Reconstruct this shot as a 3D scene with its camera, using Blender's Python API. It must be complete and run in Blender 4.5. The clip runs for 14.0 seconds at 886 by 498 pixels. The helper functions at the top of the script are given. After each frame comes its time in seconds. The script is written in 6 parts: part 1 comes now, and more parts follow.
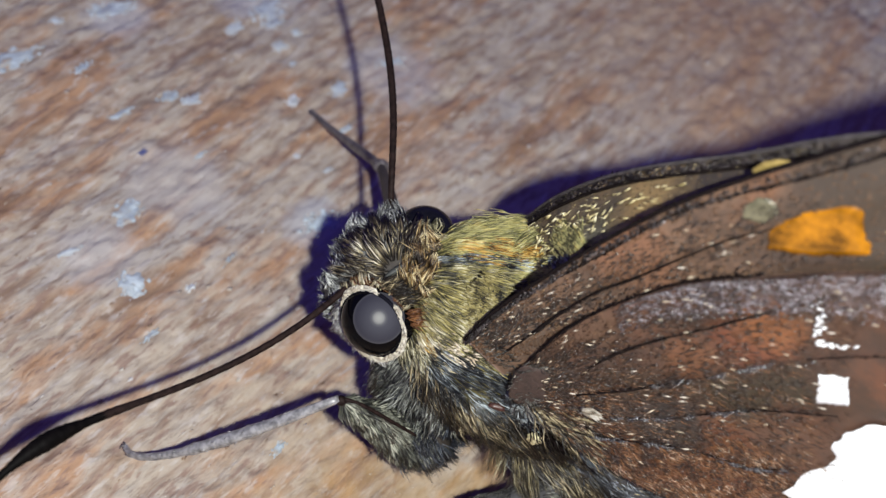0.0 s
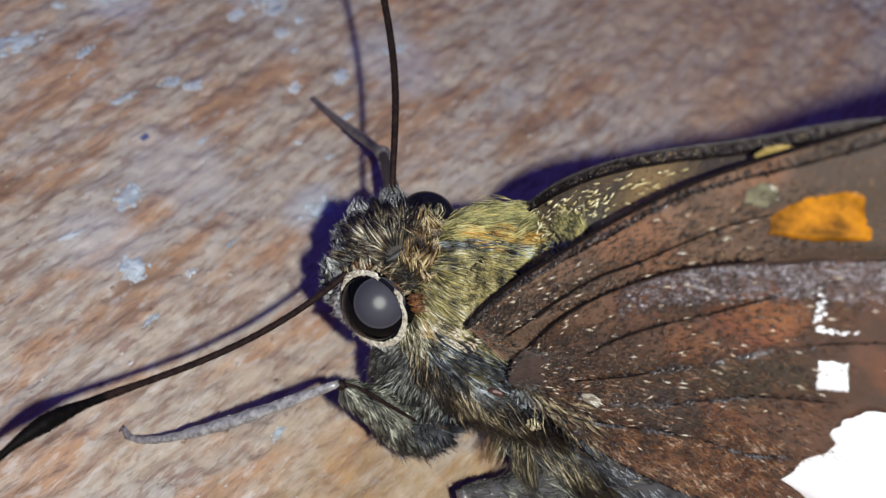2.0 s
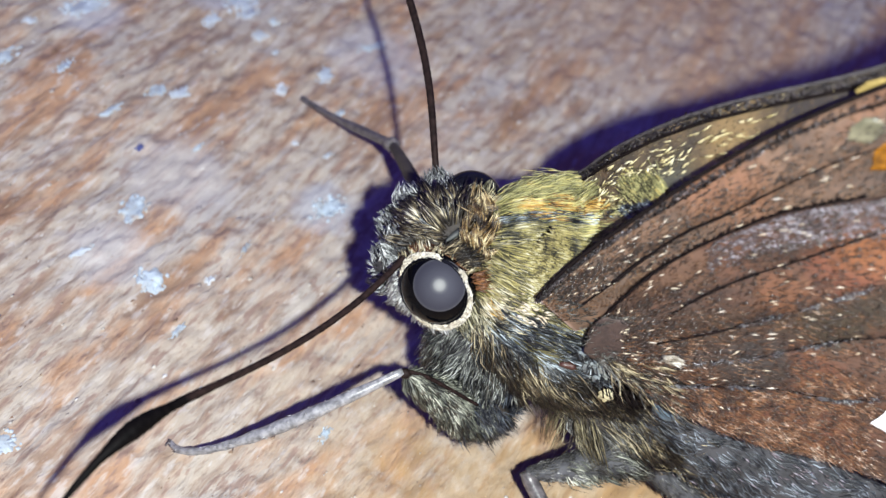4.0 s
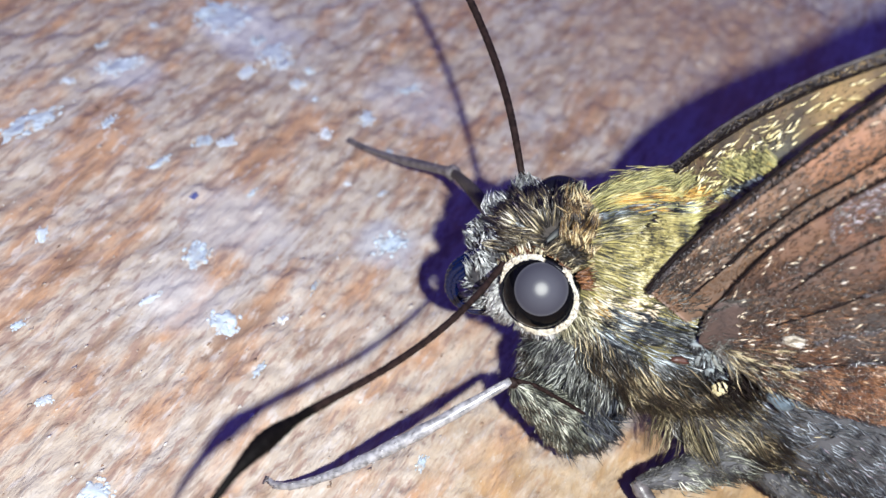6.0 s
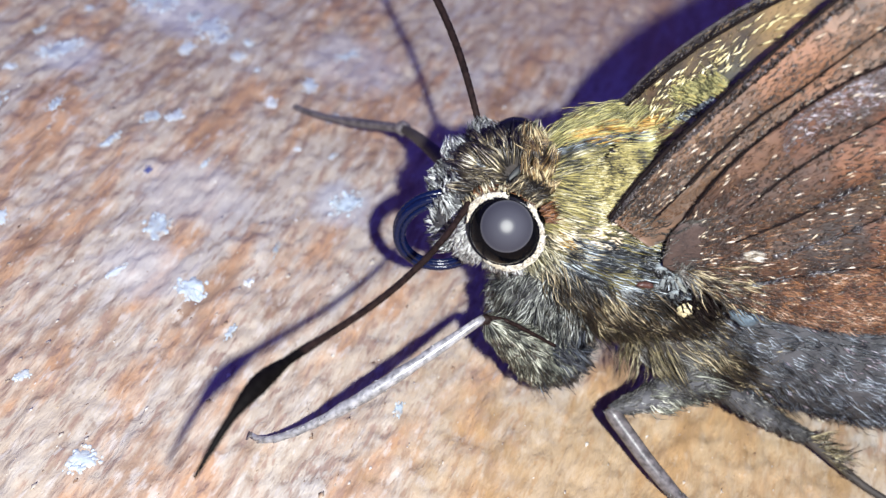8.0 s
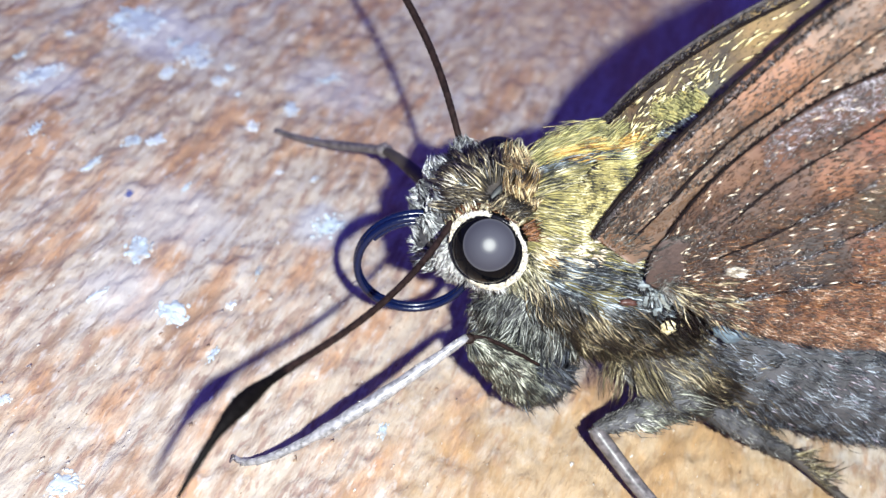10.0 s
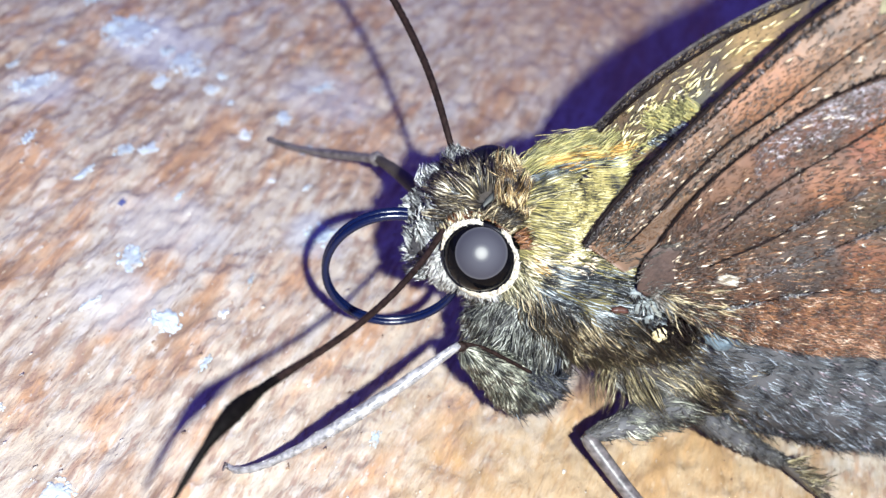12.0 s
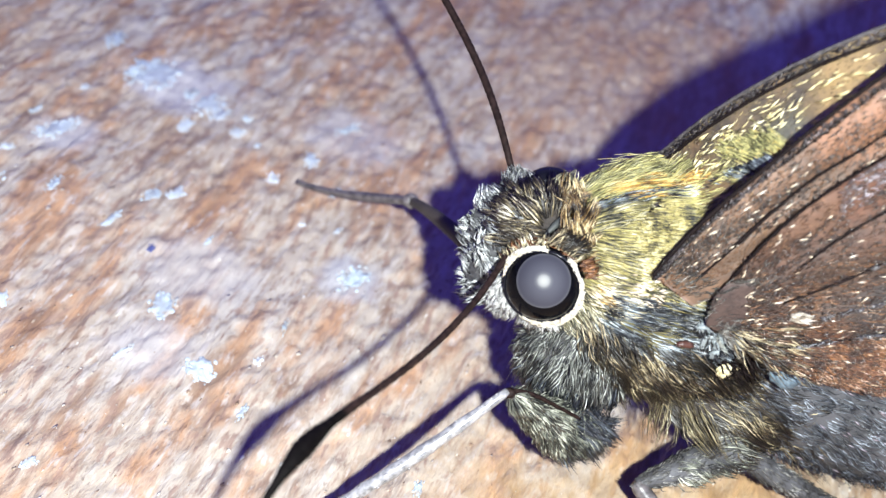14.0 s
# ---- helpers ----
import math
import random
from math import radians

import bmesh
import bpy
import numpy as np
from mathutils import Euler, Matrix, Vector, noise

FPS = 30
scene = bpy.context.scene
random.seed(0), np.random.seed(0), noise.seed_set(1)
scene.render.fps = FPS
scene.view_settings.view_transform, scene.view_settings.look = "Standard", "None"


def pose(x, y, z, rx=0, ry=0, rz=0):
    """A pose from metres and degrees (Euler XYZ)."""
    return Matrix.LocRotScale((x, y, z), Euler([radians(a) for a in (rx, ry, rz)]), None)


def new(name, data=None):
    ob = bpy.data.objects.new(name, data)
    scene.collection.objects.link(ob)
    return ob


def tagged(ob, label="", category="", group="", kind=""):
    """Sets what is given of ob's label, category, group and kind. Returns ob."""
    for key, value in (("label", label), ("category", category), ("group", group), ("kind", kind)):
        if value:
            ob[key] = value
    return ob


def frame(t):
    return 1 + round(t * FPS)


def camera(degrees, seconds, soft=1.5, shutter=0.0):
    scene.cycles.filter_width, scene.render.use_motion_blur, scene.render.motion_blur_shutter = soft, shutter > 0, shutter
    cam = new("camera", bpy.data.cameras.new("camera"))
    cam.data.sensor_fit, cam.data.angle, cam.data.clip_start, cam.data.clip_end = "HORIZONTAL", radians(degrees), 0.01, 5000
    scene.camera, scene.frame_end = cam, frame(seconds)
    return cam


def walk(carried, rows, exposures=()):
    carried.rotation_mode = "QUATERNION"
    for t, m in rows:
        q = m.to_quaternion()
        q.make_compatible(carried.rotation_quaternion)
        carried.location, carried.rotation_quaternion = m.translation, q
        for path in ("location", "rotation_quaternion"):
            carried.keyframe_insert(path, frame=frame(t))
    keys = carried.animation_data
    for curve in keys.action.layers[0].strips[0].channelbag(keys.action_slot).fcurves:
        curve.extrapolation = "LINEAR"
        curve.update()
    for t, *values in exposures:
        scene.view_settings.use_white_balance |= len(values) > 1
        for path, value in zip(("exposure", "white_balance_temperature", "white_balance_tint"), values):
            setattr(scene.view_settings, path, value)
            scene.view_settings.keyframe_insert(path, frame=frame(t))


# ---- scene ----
MM = 0.001

# ---------------------------------------------------------------- camera
cam = camera(34.15, 14.0, soft=1.42)
PATH = [
    (0, -0.00005, -0.02778, 0.03936, 40.63, -13.41, 13.99),
    (0.5, 0.00002, -0.02793, 0.03964, 41.49, -13.25, 14.17),
    (1, -0.00007, -0.02814, 0.03937, 41.15, -13.46, 14.36),
    (1.5, -0.00002, -0.02812, 0.03926, 40.80, -13.85, 14.24),
    (2, -0.00002, -0.02802, 0.03920, 40.36, -13.75, 14.32),
    (2.2, -0.00015, -0.02799, 0.03922, 40.12, -13.66, 14.28),
    (4.3, -0.00532, -0.02961, 0.03535, 43.70, -14.92, 6.22),
    (4.5, -0.00549, -0.02963, 0.03480, 43.58, -14.54, 6.15),
    (5, -0.00704, -0.03022, 0.03398, 45.68, -13.77, 4.95),
    (5.5, -0.00753, -0.03050, 0.03326, 46.33, -13.77, 4.18),
    (6, -0.00816, -0.03114, 0.03251, 49.10, -13.22, 2.22),
    (6.5, -0.00787, -0.03155, 0.03241, 49.97, -12.98, -0.50),
    (7, -0.00828, -0.03192, 0.03188, 48.70, -12.05, -1.65),
    (7.5, -0.00900, -0.03257, 0.03164, 48.66, -12.17, -2.55),
    (8, -0.00943, -0.03272, 0.03181, 49.96, -12.15, -3.15),
    (8.2, -0.00945, -0.03278, 0.03187, 50.49, -12.14, -3.36),
    (10.3, -0.00939, -0.03290, 0.03144, 51.37, -12.20, -4.07),
    (10.5, -0.00946, -0.03294, 0.03141, 51.32, -12.21, -4.09),
    (11, -0.00934, -0.03298, 0.03165, 51.73, -12.51, -4.40),
    (11.5, -0.00936, -0.03299, 0.03149, 51.73, -12.41, -4.26),
    (12, -0.00940, -0.03297, 0.03159, 51.76, -12.33, -4.32),
    (12.5, -0.00947, -0.03290, 0.03136, 51.57, -12.29, -4.20),
    (13, -0.00968, -0.03293, 0.03116, 51.61, -12.22, -4.40),
    (13.5, -0.00989, -0.03259, 0.03088, 52.08, -12.11, -4.81),
    (14, -0.01055, -0.03200, 0.03072, 53.51, -11.90, -4.86),
]
CAM_ROWS = [(t, pose(x, y, z, rx, ry, rz)) for t, x, y, z, rx, ry, rz in PATH]
walk(cam, CAM_ROWS, exposures=[(0, -1.17, 6750, 10), (1.0, -1.10, 6750, 10), (2.2, -1.28, 6750, 10), (4.3, -0.60, 6350, 8), (5.2, -0.54, 6380, 9), (6.5, -0.37, 6420, 11), (7.0, -0.30, 6380, 8), (7.5, -0.46, 6420, 10), (8.2, -0.43, 6400, 12), (10.3, -0.14, 6330, 8), (12, -0.08, 6330, 8), (14, -0.11, 6330, 8)])
cam.data.dof.use_dof, cam.data.dof.focus_distance, cam.data.dof.aperture_fstop = True, 0.0410, 125.0

# ---------------------------------------------------------------- light: night, a dim deep-blue sky and one hand-held torch
world = bpy.data.worlds.new("night_sky")
scene.world = world
world.use_nodes = True
wn = world.node_tree
sky = wn.nodes["Background"]
sky.inputs["Color"].default_value = (0.11, 0.085, 0.60, 1)
sky.inputs["Strength"].default_value = 0.90
TORCH_POWER = 25500.0
TORCH_COLOUR = (0.962, 1.0, 0.962)


# ---------------------------------------------------------------- numbers and noise
def rng(seed):
    return np.random.default_rng(seed)


def vnoise(x, y, seed=0):
    """Smooth value noise, 0 to 1, on arrays."""
    xi, yi = np.floor(x).astype(np.int64), np.floor(y).astype(np.int64)
    fx, fy = x - xi, y - yi
    fx, fy = fx * fx * (3 - 2 * fx), fy * fy * (3 - 2 * fy)

    def h(a, b):
        n = (a * 374761393 + b * 668265263 + seed * 974634777) & 0x7FFFFFFF
        n = ((n ^ (n >> 13)) * 1274126177) & 0x7FFFFFFF
        return ((n ^ (n >> 16)) & 0xFFFF) / 65535.0

    top = h(xi, yi) * (1 - fx) + h(xi + 1, yi) * fx
    low = h(xi, yi + 1) * (1 - fx) + h(xi + 1, yi + 1) * fx
    return top * (1 - fy) + low * fy


def catmull(points, n):
    """n points along a smooth curve through the given ones."""
    p = np.array(points, float)
    p = np.vstack([2 * p[0] - p[1], p, 2 * p[-1] - p[-2]])
    out = []
    for u in np.linspace(0, len(p) - 3, n):
        i = min(int(u), len(p) - 4)
        f = u - i
        a, b, c, d = p[i:i + 4]
        out.append(0.5 * (2 * b + (c - a) * f + (2 * a - 5 * b + 4 * c - d) * f * f + (3 * b - a - 3 * c + d) * f ** 3))
    return np.array(out)


def bezier(points, n):
    p = np.array(points, float)
    k = len(p) - 1
    u = np.linspace(0, 1, n)[:, None]
    return sum(math.comb(k, i) * u ** i * (1 - u) ** (k - i) * p[i] for i in range(k + 1))


# ---------------------------------------------------------------- materials
def links(name):
    m = bpy.data.materials.new(name)
    m.use_nodes = True
    t = m.node_tree
    return m, t, t.nodes["Principled BSDF"]


def node(t, kind, **values):
    n = t.nodes.new(kind)
    for key, value in values.items():
        n.inputs[key.replace("_", " ")].default_value = value
    return n


def ramp(t, source, stops, smooth="LINEAR"):
    r = t.nodes.new("ShaderNodeValToRGB")
    r.color_ramp.interpolation = smooth
    e = r.color_ramp.elements
    while len(e) < len(stops):
        e.new(0.5)
    for el, (at, col) in zip(e, stops):
        el.position, el.color = at, (*col, 1) if len(col) == 3 else col
    t.links.new(source, r.inputs["Fac"])
    return r.outputs["Color"]


def mix(t, fac, a, b, mode="MIX"):
    m = t.nodes.new("ShaderNodeMix")
    m.data_type, m.blend_type = "RGBA", mode
    for socket, value in ((m.inputs[0], fac), (m.inputs[6], a), (m.inputs[7], b)):
        if hasattr(value, "is_linked"):
            t.links.new(value, socket)
        else:
            socket.default_value = value if isinstance(value, float) else (*value, 1)
    return m.outputs[2]


def place_mm(t, turn=0.0, stretch=(1, 1, 1)):
    """Object coordinates in millimetres, turned about z and stretched."""
    c = t.nodes.new("ShaderNodeTexCoord")
    m = t.nodes.new("ShaderNodeMapping")
    m.inputs["Rotation"].default_value = (0, 0, radians(turn))
    m.inputs["Scale"].default_value = (1000 * stretch[0], 1000 * stretch[1], 1000 * stretch[2])
    if turn:
        first = t.nodes.new("ShaderNodeMapping")
        first.inputs["Rotation"].default_value = (0, 0, radians(turn))
        m.inputs["Rotation"].default_value = (0, 0, 0)
        t.links.new(c.outputs["Object"], first.inputs["Vector"])
        t.links.new(first.outputs["Vector"], m.inputs["Vector"])
    else:
        t.links.new(c.outputs["Object"], m.inputs["Vector"])
    return m.outputs["Vector"]


def noise_of(t, vector, scale, detail=4.0, rough=0.55, lump=0.0):
    n = node(t, "ShaderNodeTexNoise", Scale=scale, Detail=detail, Roughness=rough, Distortion=lump)
    t.links.new(vector, n.inputs["Vector"])
    return n.outputs["Fac"]


def bump(t, bsdf, height, strength, distance):
    b = node(t, "ShaderNodeBump", Strength=strength, Distance=distance * MM)
    t.links.new(height, b.inputs["Height"])
    t.links.new(b.outputs["Normal"], bsdf.inputs["Normal"])


GRAIN = 68.0  # the grain's direction on the board, degrees from the x axis


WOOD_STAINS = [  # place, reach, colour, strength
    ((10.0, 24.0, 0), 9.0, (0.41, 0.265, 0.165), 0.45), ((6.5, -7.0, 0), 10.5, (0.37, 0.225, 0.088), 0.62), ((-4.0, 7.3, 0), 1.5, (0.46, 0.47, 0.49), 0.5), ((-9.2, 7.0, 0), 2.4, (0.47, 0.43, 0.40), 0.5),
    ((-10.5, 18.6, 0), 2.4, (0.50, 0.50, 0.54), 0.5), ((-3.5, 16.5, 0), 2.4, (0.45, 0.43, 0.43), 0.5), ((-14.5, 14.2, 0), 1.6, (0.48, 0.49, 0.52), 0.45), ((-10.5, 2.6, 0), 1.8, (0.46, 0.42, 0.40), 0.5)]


def wood_material():
    m, t, b = links("weathered_wood")
    grain = lambda s: place_mm(t, -GRAIN, (s, 1.0, 1.0))
    plain = place_mm(t, 0)
    broad = noise_of(t, grain(0.45), 0.16, 5, 0.55)
    warm = noise_of(t, grain(0.26), 0.46, 7, 0.62)
    pale = noise_of(t, grain(0.22), 0.62, 7, 0.60, 0.3)
    streak = noise_of(t, grain(0.16), 1.0, 6, 0.60)
    fibre = noise_of(t, grain(0.15), 2.3, 6, 0.62)
    dash = noise_of(t, grain(0.22), 1.35, 4, 0.55)
    fine = noise_of(t, grain(0.24), 2.9, 5, 0.62)
    speck = noise_of(t, grain(0.4), 4.6, 3, 0.6)
    # beige ground that drifts to grey and to warm tan
    col = ramp(t, broad, [(0.36, (0.424, 0.332, 0.239)), (0.52, (0.437, 0.361, 0.281)), (0.66, (0.395, 0.357, 0.315))])
    col = mix(t, ramp(t, warm, [(0.48, (0, 0, 0)), (0.58, (0.9, 0.9, 0.9))]), col, (0.405, 0.222, 0.118))
    col = mix(t, ramp(t, pale, [(0.52, (0, 0, 0)), (0.66, (0.6, 0.6, 0.6))]), col, (0.480, 0.426, 0.352))
    # long soft streaks, short torn fibres, fine grain
    col = mix(t, ramp(t, streak, [(0.34, (0.8, 0.8, 0.8)), (0.47, (0, 0, 0))]), col, (0.245, 0.142, 0.084))
    col = mix(t, ramp(t, streak, [(0.56, (0, 0, 0)), (0.72, (0.42, 0.42, 0.42))]), col, (0.505, 0.442, 0.366))
    col = mix(t, ramp(t, dash, [(0.30, (0.85, 0.85, 0.85)), (0.40, (0, 0, 0))]), col, (0.210, 0.118, 0.071))
    col = mix(t, ramp(t, dash, [(0.60, (0, 0, 0)), (0.72, (0.5, 0.5, 0.5))]), col, (0.540, 0.478, 0.400))
    col = mix(t, ramp(t, fine, [(0.36, (0.62, 0.62, 0.62)), (0.47, (0, 0, 0))]), col, (0.235, 0.155, 0.105))
    col = mix(t, ramp(t, fibre, [(0.58, (0, 0, 0)), (0.72, (0.30, 0.30, 0.30))]), col, (0.505, 0.448, 0.372))
    chip = noise_of(t, grain(0.26), 3.4, 3, 0.55)
    col = mix(t, ramp(t, chip, [(0.36, (0.75, 0.75, 0.75)), (0.44, (0, 0, 0))]), col, (0.270, 0.170, 0.125))
    col = mix(t, ramp(t, chip, [(0.57, (0, 0, 0)), (0.68, (0.6, 0.6, 0.6))]), col, (0.545, 0.482, 0.420))
    col = mix(t, ramp(t, speck, [(0.28, (0.5, 0.5, 0.5)), (0.36, (0, 0, 0))]), col, (0.168, 0.118, 0.088))
    col = mix(t, ramp(t, speck, [(0.66, (0, 0, 0)), (0.74, (0.45, 0.45, 0.45))]), col, (0.554, 0.538, 0.504))
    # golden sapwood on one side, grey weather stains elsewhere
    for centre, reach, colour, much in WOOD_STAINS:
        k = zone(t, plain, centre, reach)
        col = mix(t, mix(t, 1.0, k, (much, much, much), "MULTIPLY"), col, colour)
    col = mix(t, 1.0, col, (0.955, 0.985, 1.045), "MULTIPLY")
    t.links.new(col, b.inputs["Base Color"])
    t.links.new(ramp(t, streak, [(0.3, (0.75, 0.75, 0.75)), (0.7, (0.5, 0.5, 0.5))]), b.inputs["Roughness"])
    b.inputs["Specular IOR Level"].default_value = 0.28
    bump(t, b, fine, 0.9, 0.18)
    return m


def fleck_material():
    m, t, b = links("old_paint_fleck")
    v = place_mm(t, 0)
    n = noise_of(t, v, 2.2, 5, 0.7)
    info = t.nodes.new("ShaderNodeObjectInfo")
    a = ramp(t, n, [(0.34, (0.38, 0.33, 0.28)), (0.43, (0.33, 0.37, 0.40)), (0.57, (0.38, 0.45, 0.51)), (0.74, (0.56, 0.64, 0.70))])
    t.links.new(mix(t, ramp(t, info.outputs["Random"], [(0, (0, 0, 0)), (1, (0.35, 0.35, 0.35))]), a, (0.50, 0.50, 0.54)), b.inputs["Base Color"])
    b.inputs["Roughness"].default_value = 0.6
    bump(t, b, n, 0.7, 0.06)
    return m


FUR = 0.80  # how pale all hair and scales are


def fur_material(name, stops, rough=0.42, ior=1.5):
    """Strands that differ in colour one by one."""
    m, t, b = links(name)
    g = t.nodes.new("ShaderNodeNewGeometry")
    drift = node(t, "ShaderNodeMapRange")
    drift.inputs["From Min"].default_value, drift.inputs["From Max"].default_value = 0.32, 0.68
    t.links.new(noise_of(t, place_mm(t), 1.5, 3, 0.6), drift.inputs["Value"])
    share = t.nodes.new("ShaderNodeMix")
    share.inputs[0].default_value = 0.50
    t.links.new(g.outputs["Random Per Island"], share.inputs[2])
    t.links.new(drift.outputs["Result"], share.inputs[3])
    t.links.new(ramp(t, share.outputs[0], [(at, tuple(FUR * q for q in c)) for at, c in stops]), b.inputs["Base Color"])
    b.inputs["Roughness"].default_value = rough
    b.inputs["Specular IOR Level"].default_value, b.inputs["IOR"].default_value = 0.6, ior
    return m


def skin_material(name, low, high, scale=1.5, rough=0.7, bumpy=0.4, ior=1.5):
    m, t, b = links(name)
    v = place_mm(t)
    n = noise_of(t, v, scale, 5, 0.65)
    f = noise_of(t, v, scale * 6, 3, 0.6)
    t.links.new(mix(t, ramp(t, f, [(0.4, (0, 0, 0)), (0.7, (0.6, 0.6, 0.6))]), ramp(t, n, [(0.35, low), (0.65, high)]), high), b.inputs["Base Color"])
    b.inputs["Roughness"].default_value, b.inputs["IOR"].default_value = rough, ior
    bump(t, b, f, bumpy, 0.05)
    return m


def zone(t, v, centre, reach):
    """1 near a place on the wing, fading out raggedly; millimetres."""
    d = t.nodes.new("ShaderNodeVectorMath")
    d.operation = "DISTANCE"
    d.inputs[1].default_value = centre
    t.links.new(v, d.inputs[0])
    n = noise_of(t, v, 0.9, 4, 0.65)
    m = t.nodes.new("ShaderNodeMath")
    m.operation = "MULTIPLY_ADD"
    m.inputs[1].default_value = 1 / reach
    t.links.new(d.outputs["Value"], m.inputs[0])
    k = t.nodes.new("ShaderNodeMath")
    k.operation = "SUBTRACT"
    k.inputs[1].default_value = 0.5
    t.links.new(n, k.inputs[0])
    t.links.new(k.outputs[0], m.inputs[2])
    return ramp(t, m.outputs[0], [(0.55, (1, 1, 1)), (1.0, (0, 0, 0))])


def wing_material(name, stops, warm, warm_at, grain_turn, zones=(), share=0.66):
    """Scaled wing membrane: brown ground, warmer clouds, rows of fine scales."""
    m, t, b = links(name)
    v = place_mm(t)
    cloud = noise_of(t, v, 0.33, 4, 0.6, 0.6)
    mid = noise_of(t, v, 1.4, 4, 0.6)
    along = t.nodes.new("ShaderNodeMapping")
    along.inputs["Rotation"].default_value = (0, radians(grain_turn), 0)
    t.links.new(v, along.inputs["Vector"])
    flat = t.nodes.new("ShaderNodeMapping")
    flat.inputs["Scale"].default_value = (3.2, 9.0, 9.0)
    t.links.new(along.outputs["Vector"], flat.inputs["Vector"])
    scale_rows = noise_of(t, flat.outputs["Vector"], 1.0, 3, 0.6)
    deep = lambda c: tuple(share * (0.84 * q + 0.16 * (0.3 * c[0] + 0.6 * c[1] + 0.1 * c[2])) for q in c)  # the rest of the brightness is gloss
    col = ramp(t, mid, [(at, deep(c)) for at, c in stops])
    col = mix(t, ramp(t, cloud, [(warm_at, (0, 0, 0)), (warm_at + 0.14, (0.9, 0.9, 0.9))]), col, deep(warm))
    for centre, reach, colour in zones:
        col = mix(t, zone(t, v, centre, reach), col, deep(colour))
    col = mix(t, ramp(t, scale_rows, [(0.34, (0.34, 0.34, 0.34)), (0.5, (0, 0, 0))]), col, (0.035, 0.024, 0.020))
    col = mix(t, ramp(t, scale_rows, [(0.62, (0, 0, 0)), (0.74, (0.35, 0.35, 0.35))]), col, (0.28, 0.15, 0.08))
    t.links.new(col, b.inputs["Base Color"])
    b.inputs["Roughness"].default_value, b.inputs["IOR"].default_value = 0.50, 1.8
    b.inputs["Specular IOR Level"].default_value = 0.6
    bump(t, b, scale_rows, 0.35, 0.04)
    return m


def eye_material():
    """Black, glassy; the grey disc of torch light thrown back head-on is painted by facing angle."""
    m, t, b = links("eye_black")
    b.inputs["Base Color"].default_value = (0.002, 0.002, 0.003, 1)
    b.inputs["Roughness"].default_value = 0.12
    b.inputs["Specular IOR Level"].default_value = 0.06
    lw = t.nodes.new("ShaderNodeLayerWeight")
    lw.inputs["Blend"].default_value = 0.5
    # disc outline painted into the gloss wherever the surface faces the view
    painted_disc = ramp(t, lw.outputs["Facing"], [(0.262, (1, 1, 1)), (0.284, (0, 0, 0))])
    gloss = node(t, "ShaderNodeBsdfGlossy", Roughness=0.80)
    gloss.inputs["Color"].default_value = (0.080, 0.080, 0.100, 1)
    # bright centre and paler rim painted as gloss colour, not reflected from the torch
    painted_shine = ramp(t, lw.outputs["Facing"], [(0.0, (0.31, 0.31, 0.30)), (0.008, (0.25, 0.25, 0.25)), (0.018, (0.12, 0.12, 0.135)), (0.034, (0.086, 0.086, 0.106)), (0.20, (0.080, 0.079, 0.102)), (0.240, (0.094, 0.094, 0.116)), (0.260, (0.150, 0.148, 0.166)), (0.274, (0.06, 0.06, 0.07))])
    t.links.new(painted_shine, gloss.inputs["Color"])
    mx = t.nodes.new("ShaderNodeMixShader")
    t.links.new(painted_disc, mx.inputs[0])
    t.links.new(b.outputs[0], mx.inputs[1])
    t.links.new(gloss.outputs[0], mx.inputs[2])
    t.links.new(mx.outputs[0], t.nodes["Material Output"].inputs["Surface"])
    return m


def plain_material(name, colour, rough=0.5, metal=0.0, spec=0.5, var=0.25, scale=6.0):
    m, t, b = links(name)
    n = noise_of(t, place_mm(t), scale, 4, 0.6)
    dark = tuple(c * (1 - var) for c in colour)
    light = tuple(min(1, c * (1 + var)) for c in colour)
    t.links.new(ramp(t, n, [(0.35, dark), (0.65, light)]), b.inputs["Base Color"])
    b.inputs["Roughness"].default_value, b.inputs["Metallic"].default_value = rough, metal
    b.inputs["Specular IOR Level"].default_value = spec
    bump(t, b, n, 0.25, 0.03)
    return m


def torch_material():
    m, t, b = links("torch_glow")
    e = node(t, "ShaderNodeEmission", Strength=TORCH_POWER)
    e.inputs["Color"].default_value = (*TORCH_COLOUR, 1)
    t.links.new(e.outputs[0], t.nodes["Material Output"].inputs["Surface"])
    return m


M_WOOD, M_FLECK, M_EYE = wood_material(), fleck_material(), eye_material()
M_WHITE_FLECK = plain_material("white_paint", (0.54, 0.57, 0.60), 0.6, var=0.30, scale=3.2)
M_BLUE_FLECK = plain_material("blue_paint", (0.06, 0.07, 0.20), 0.6, var=0.3, scale=3.0)
M_CRUMB = fur_material("wood_crumbs", [(0.26, (0.24, 0.15, 0.10)), (0.38, (0.36, 0.26, 0.18)), (0.46, (0.52, 0.45, 0.37)), (0.62, (0.61, 0.56, 0.49)), (0.84, (0.68, 0.66, 0.64))], 0.8, 1.3)
M_SKIN = skin_material("dark_cuticle", (0.015, 0.012, 0.010), (0.045, 0.035, 0.028))
M_SKIN_WARM = skin_material("olive_cuticle", (0.045, 0.040, 0.016), (0.13, 0.11, 0.042))
M_SKIN_GREY = skin_material("grey_cuticle", (0.02, 0.020, 0.022), (0.068, 0.067, 0.073))
M_HEAD_FUR = fur_material("head_fur", [(0.32, (0.010, 0.008, 0.007)), (0.50, (0.050, 0.039, 0.029)), (0.66, (0.170, 0.135, 0.080)), (0.73, (0.440, 0.370, 0.225)), (0.86, (0.800, 0.740, 0.600))])
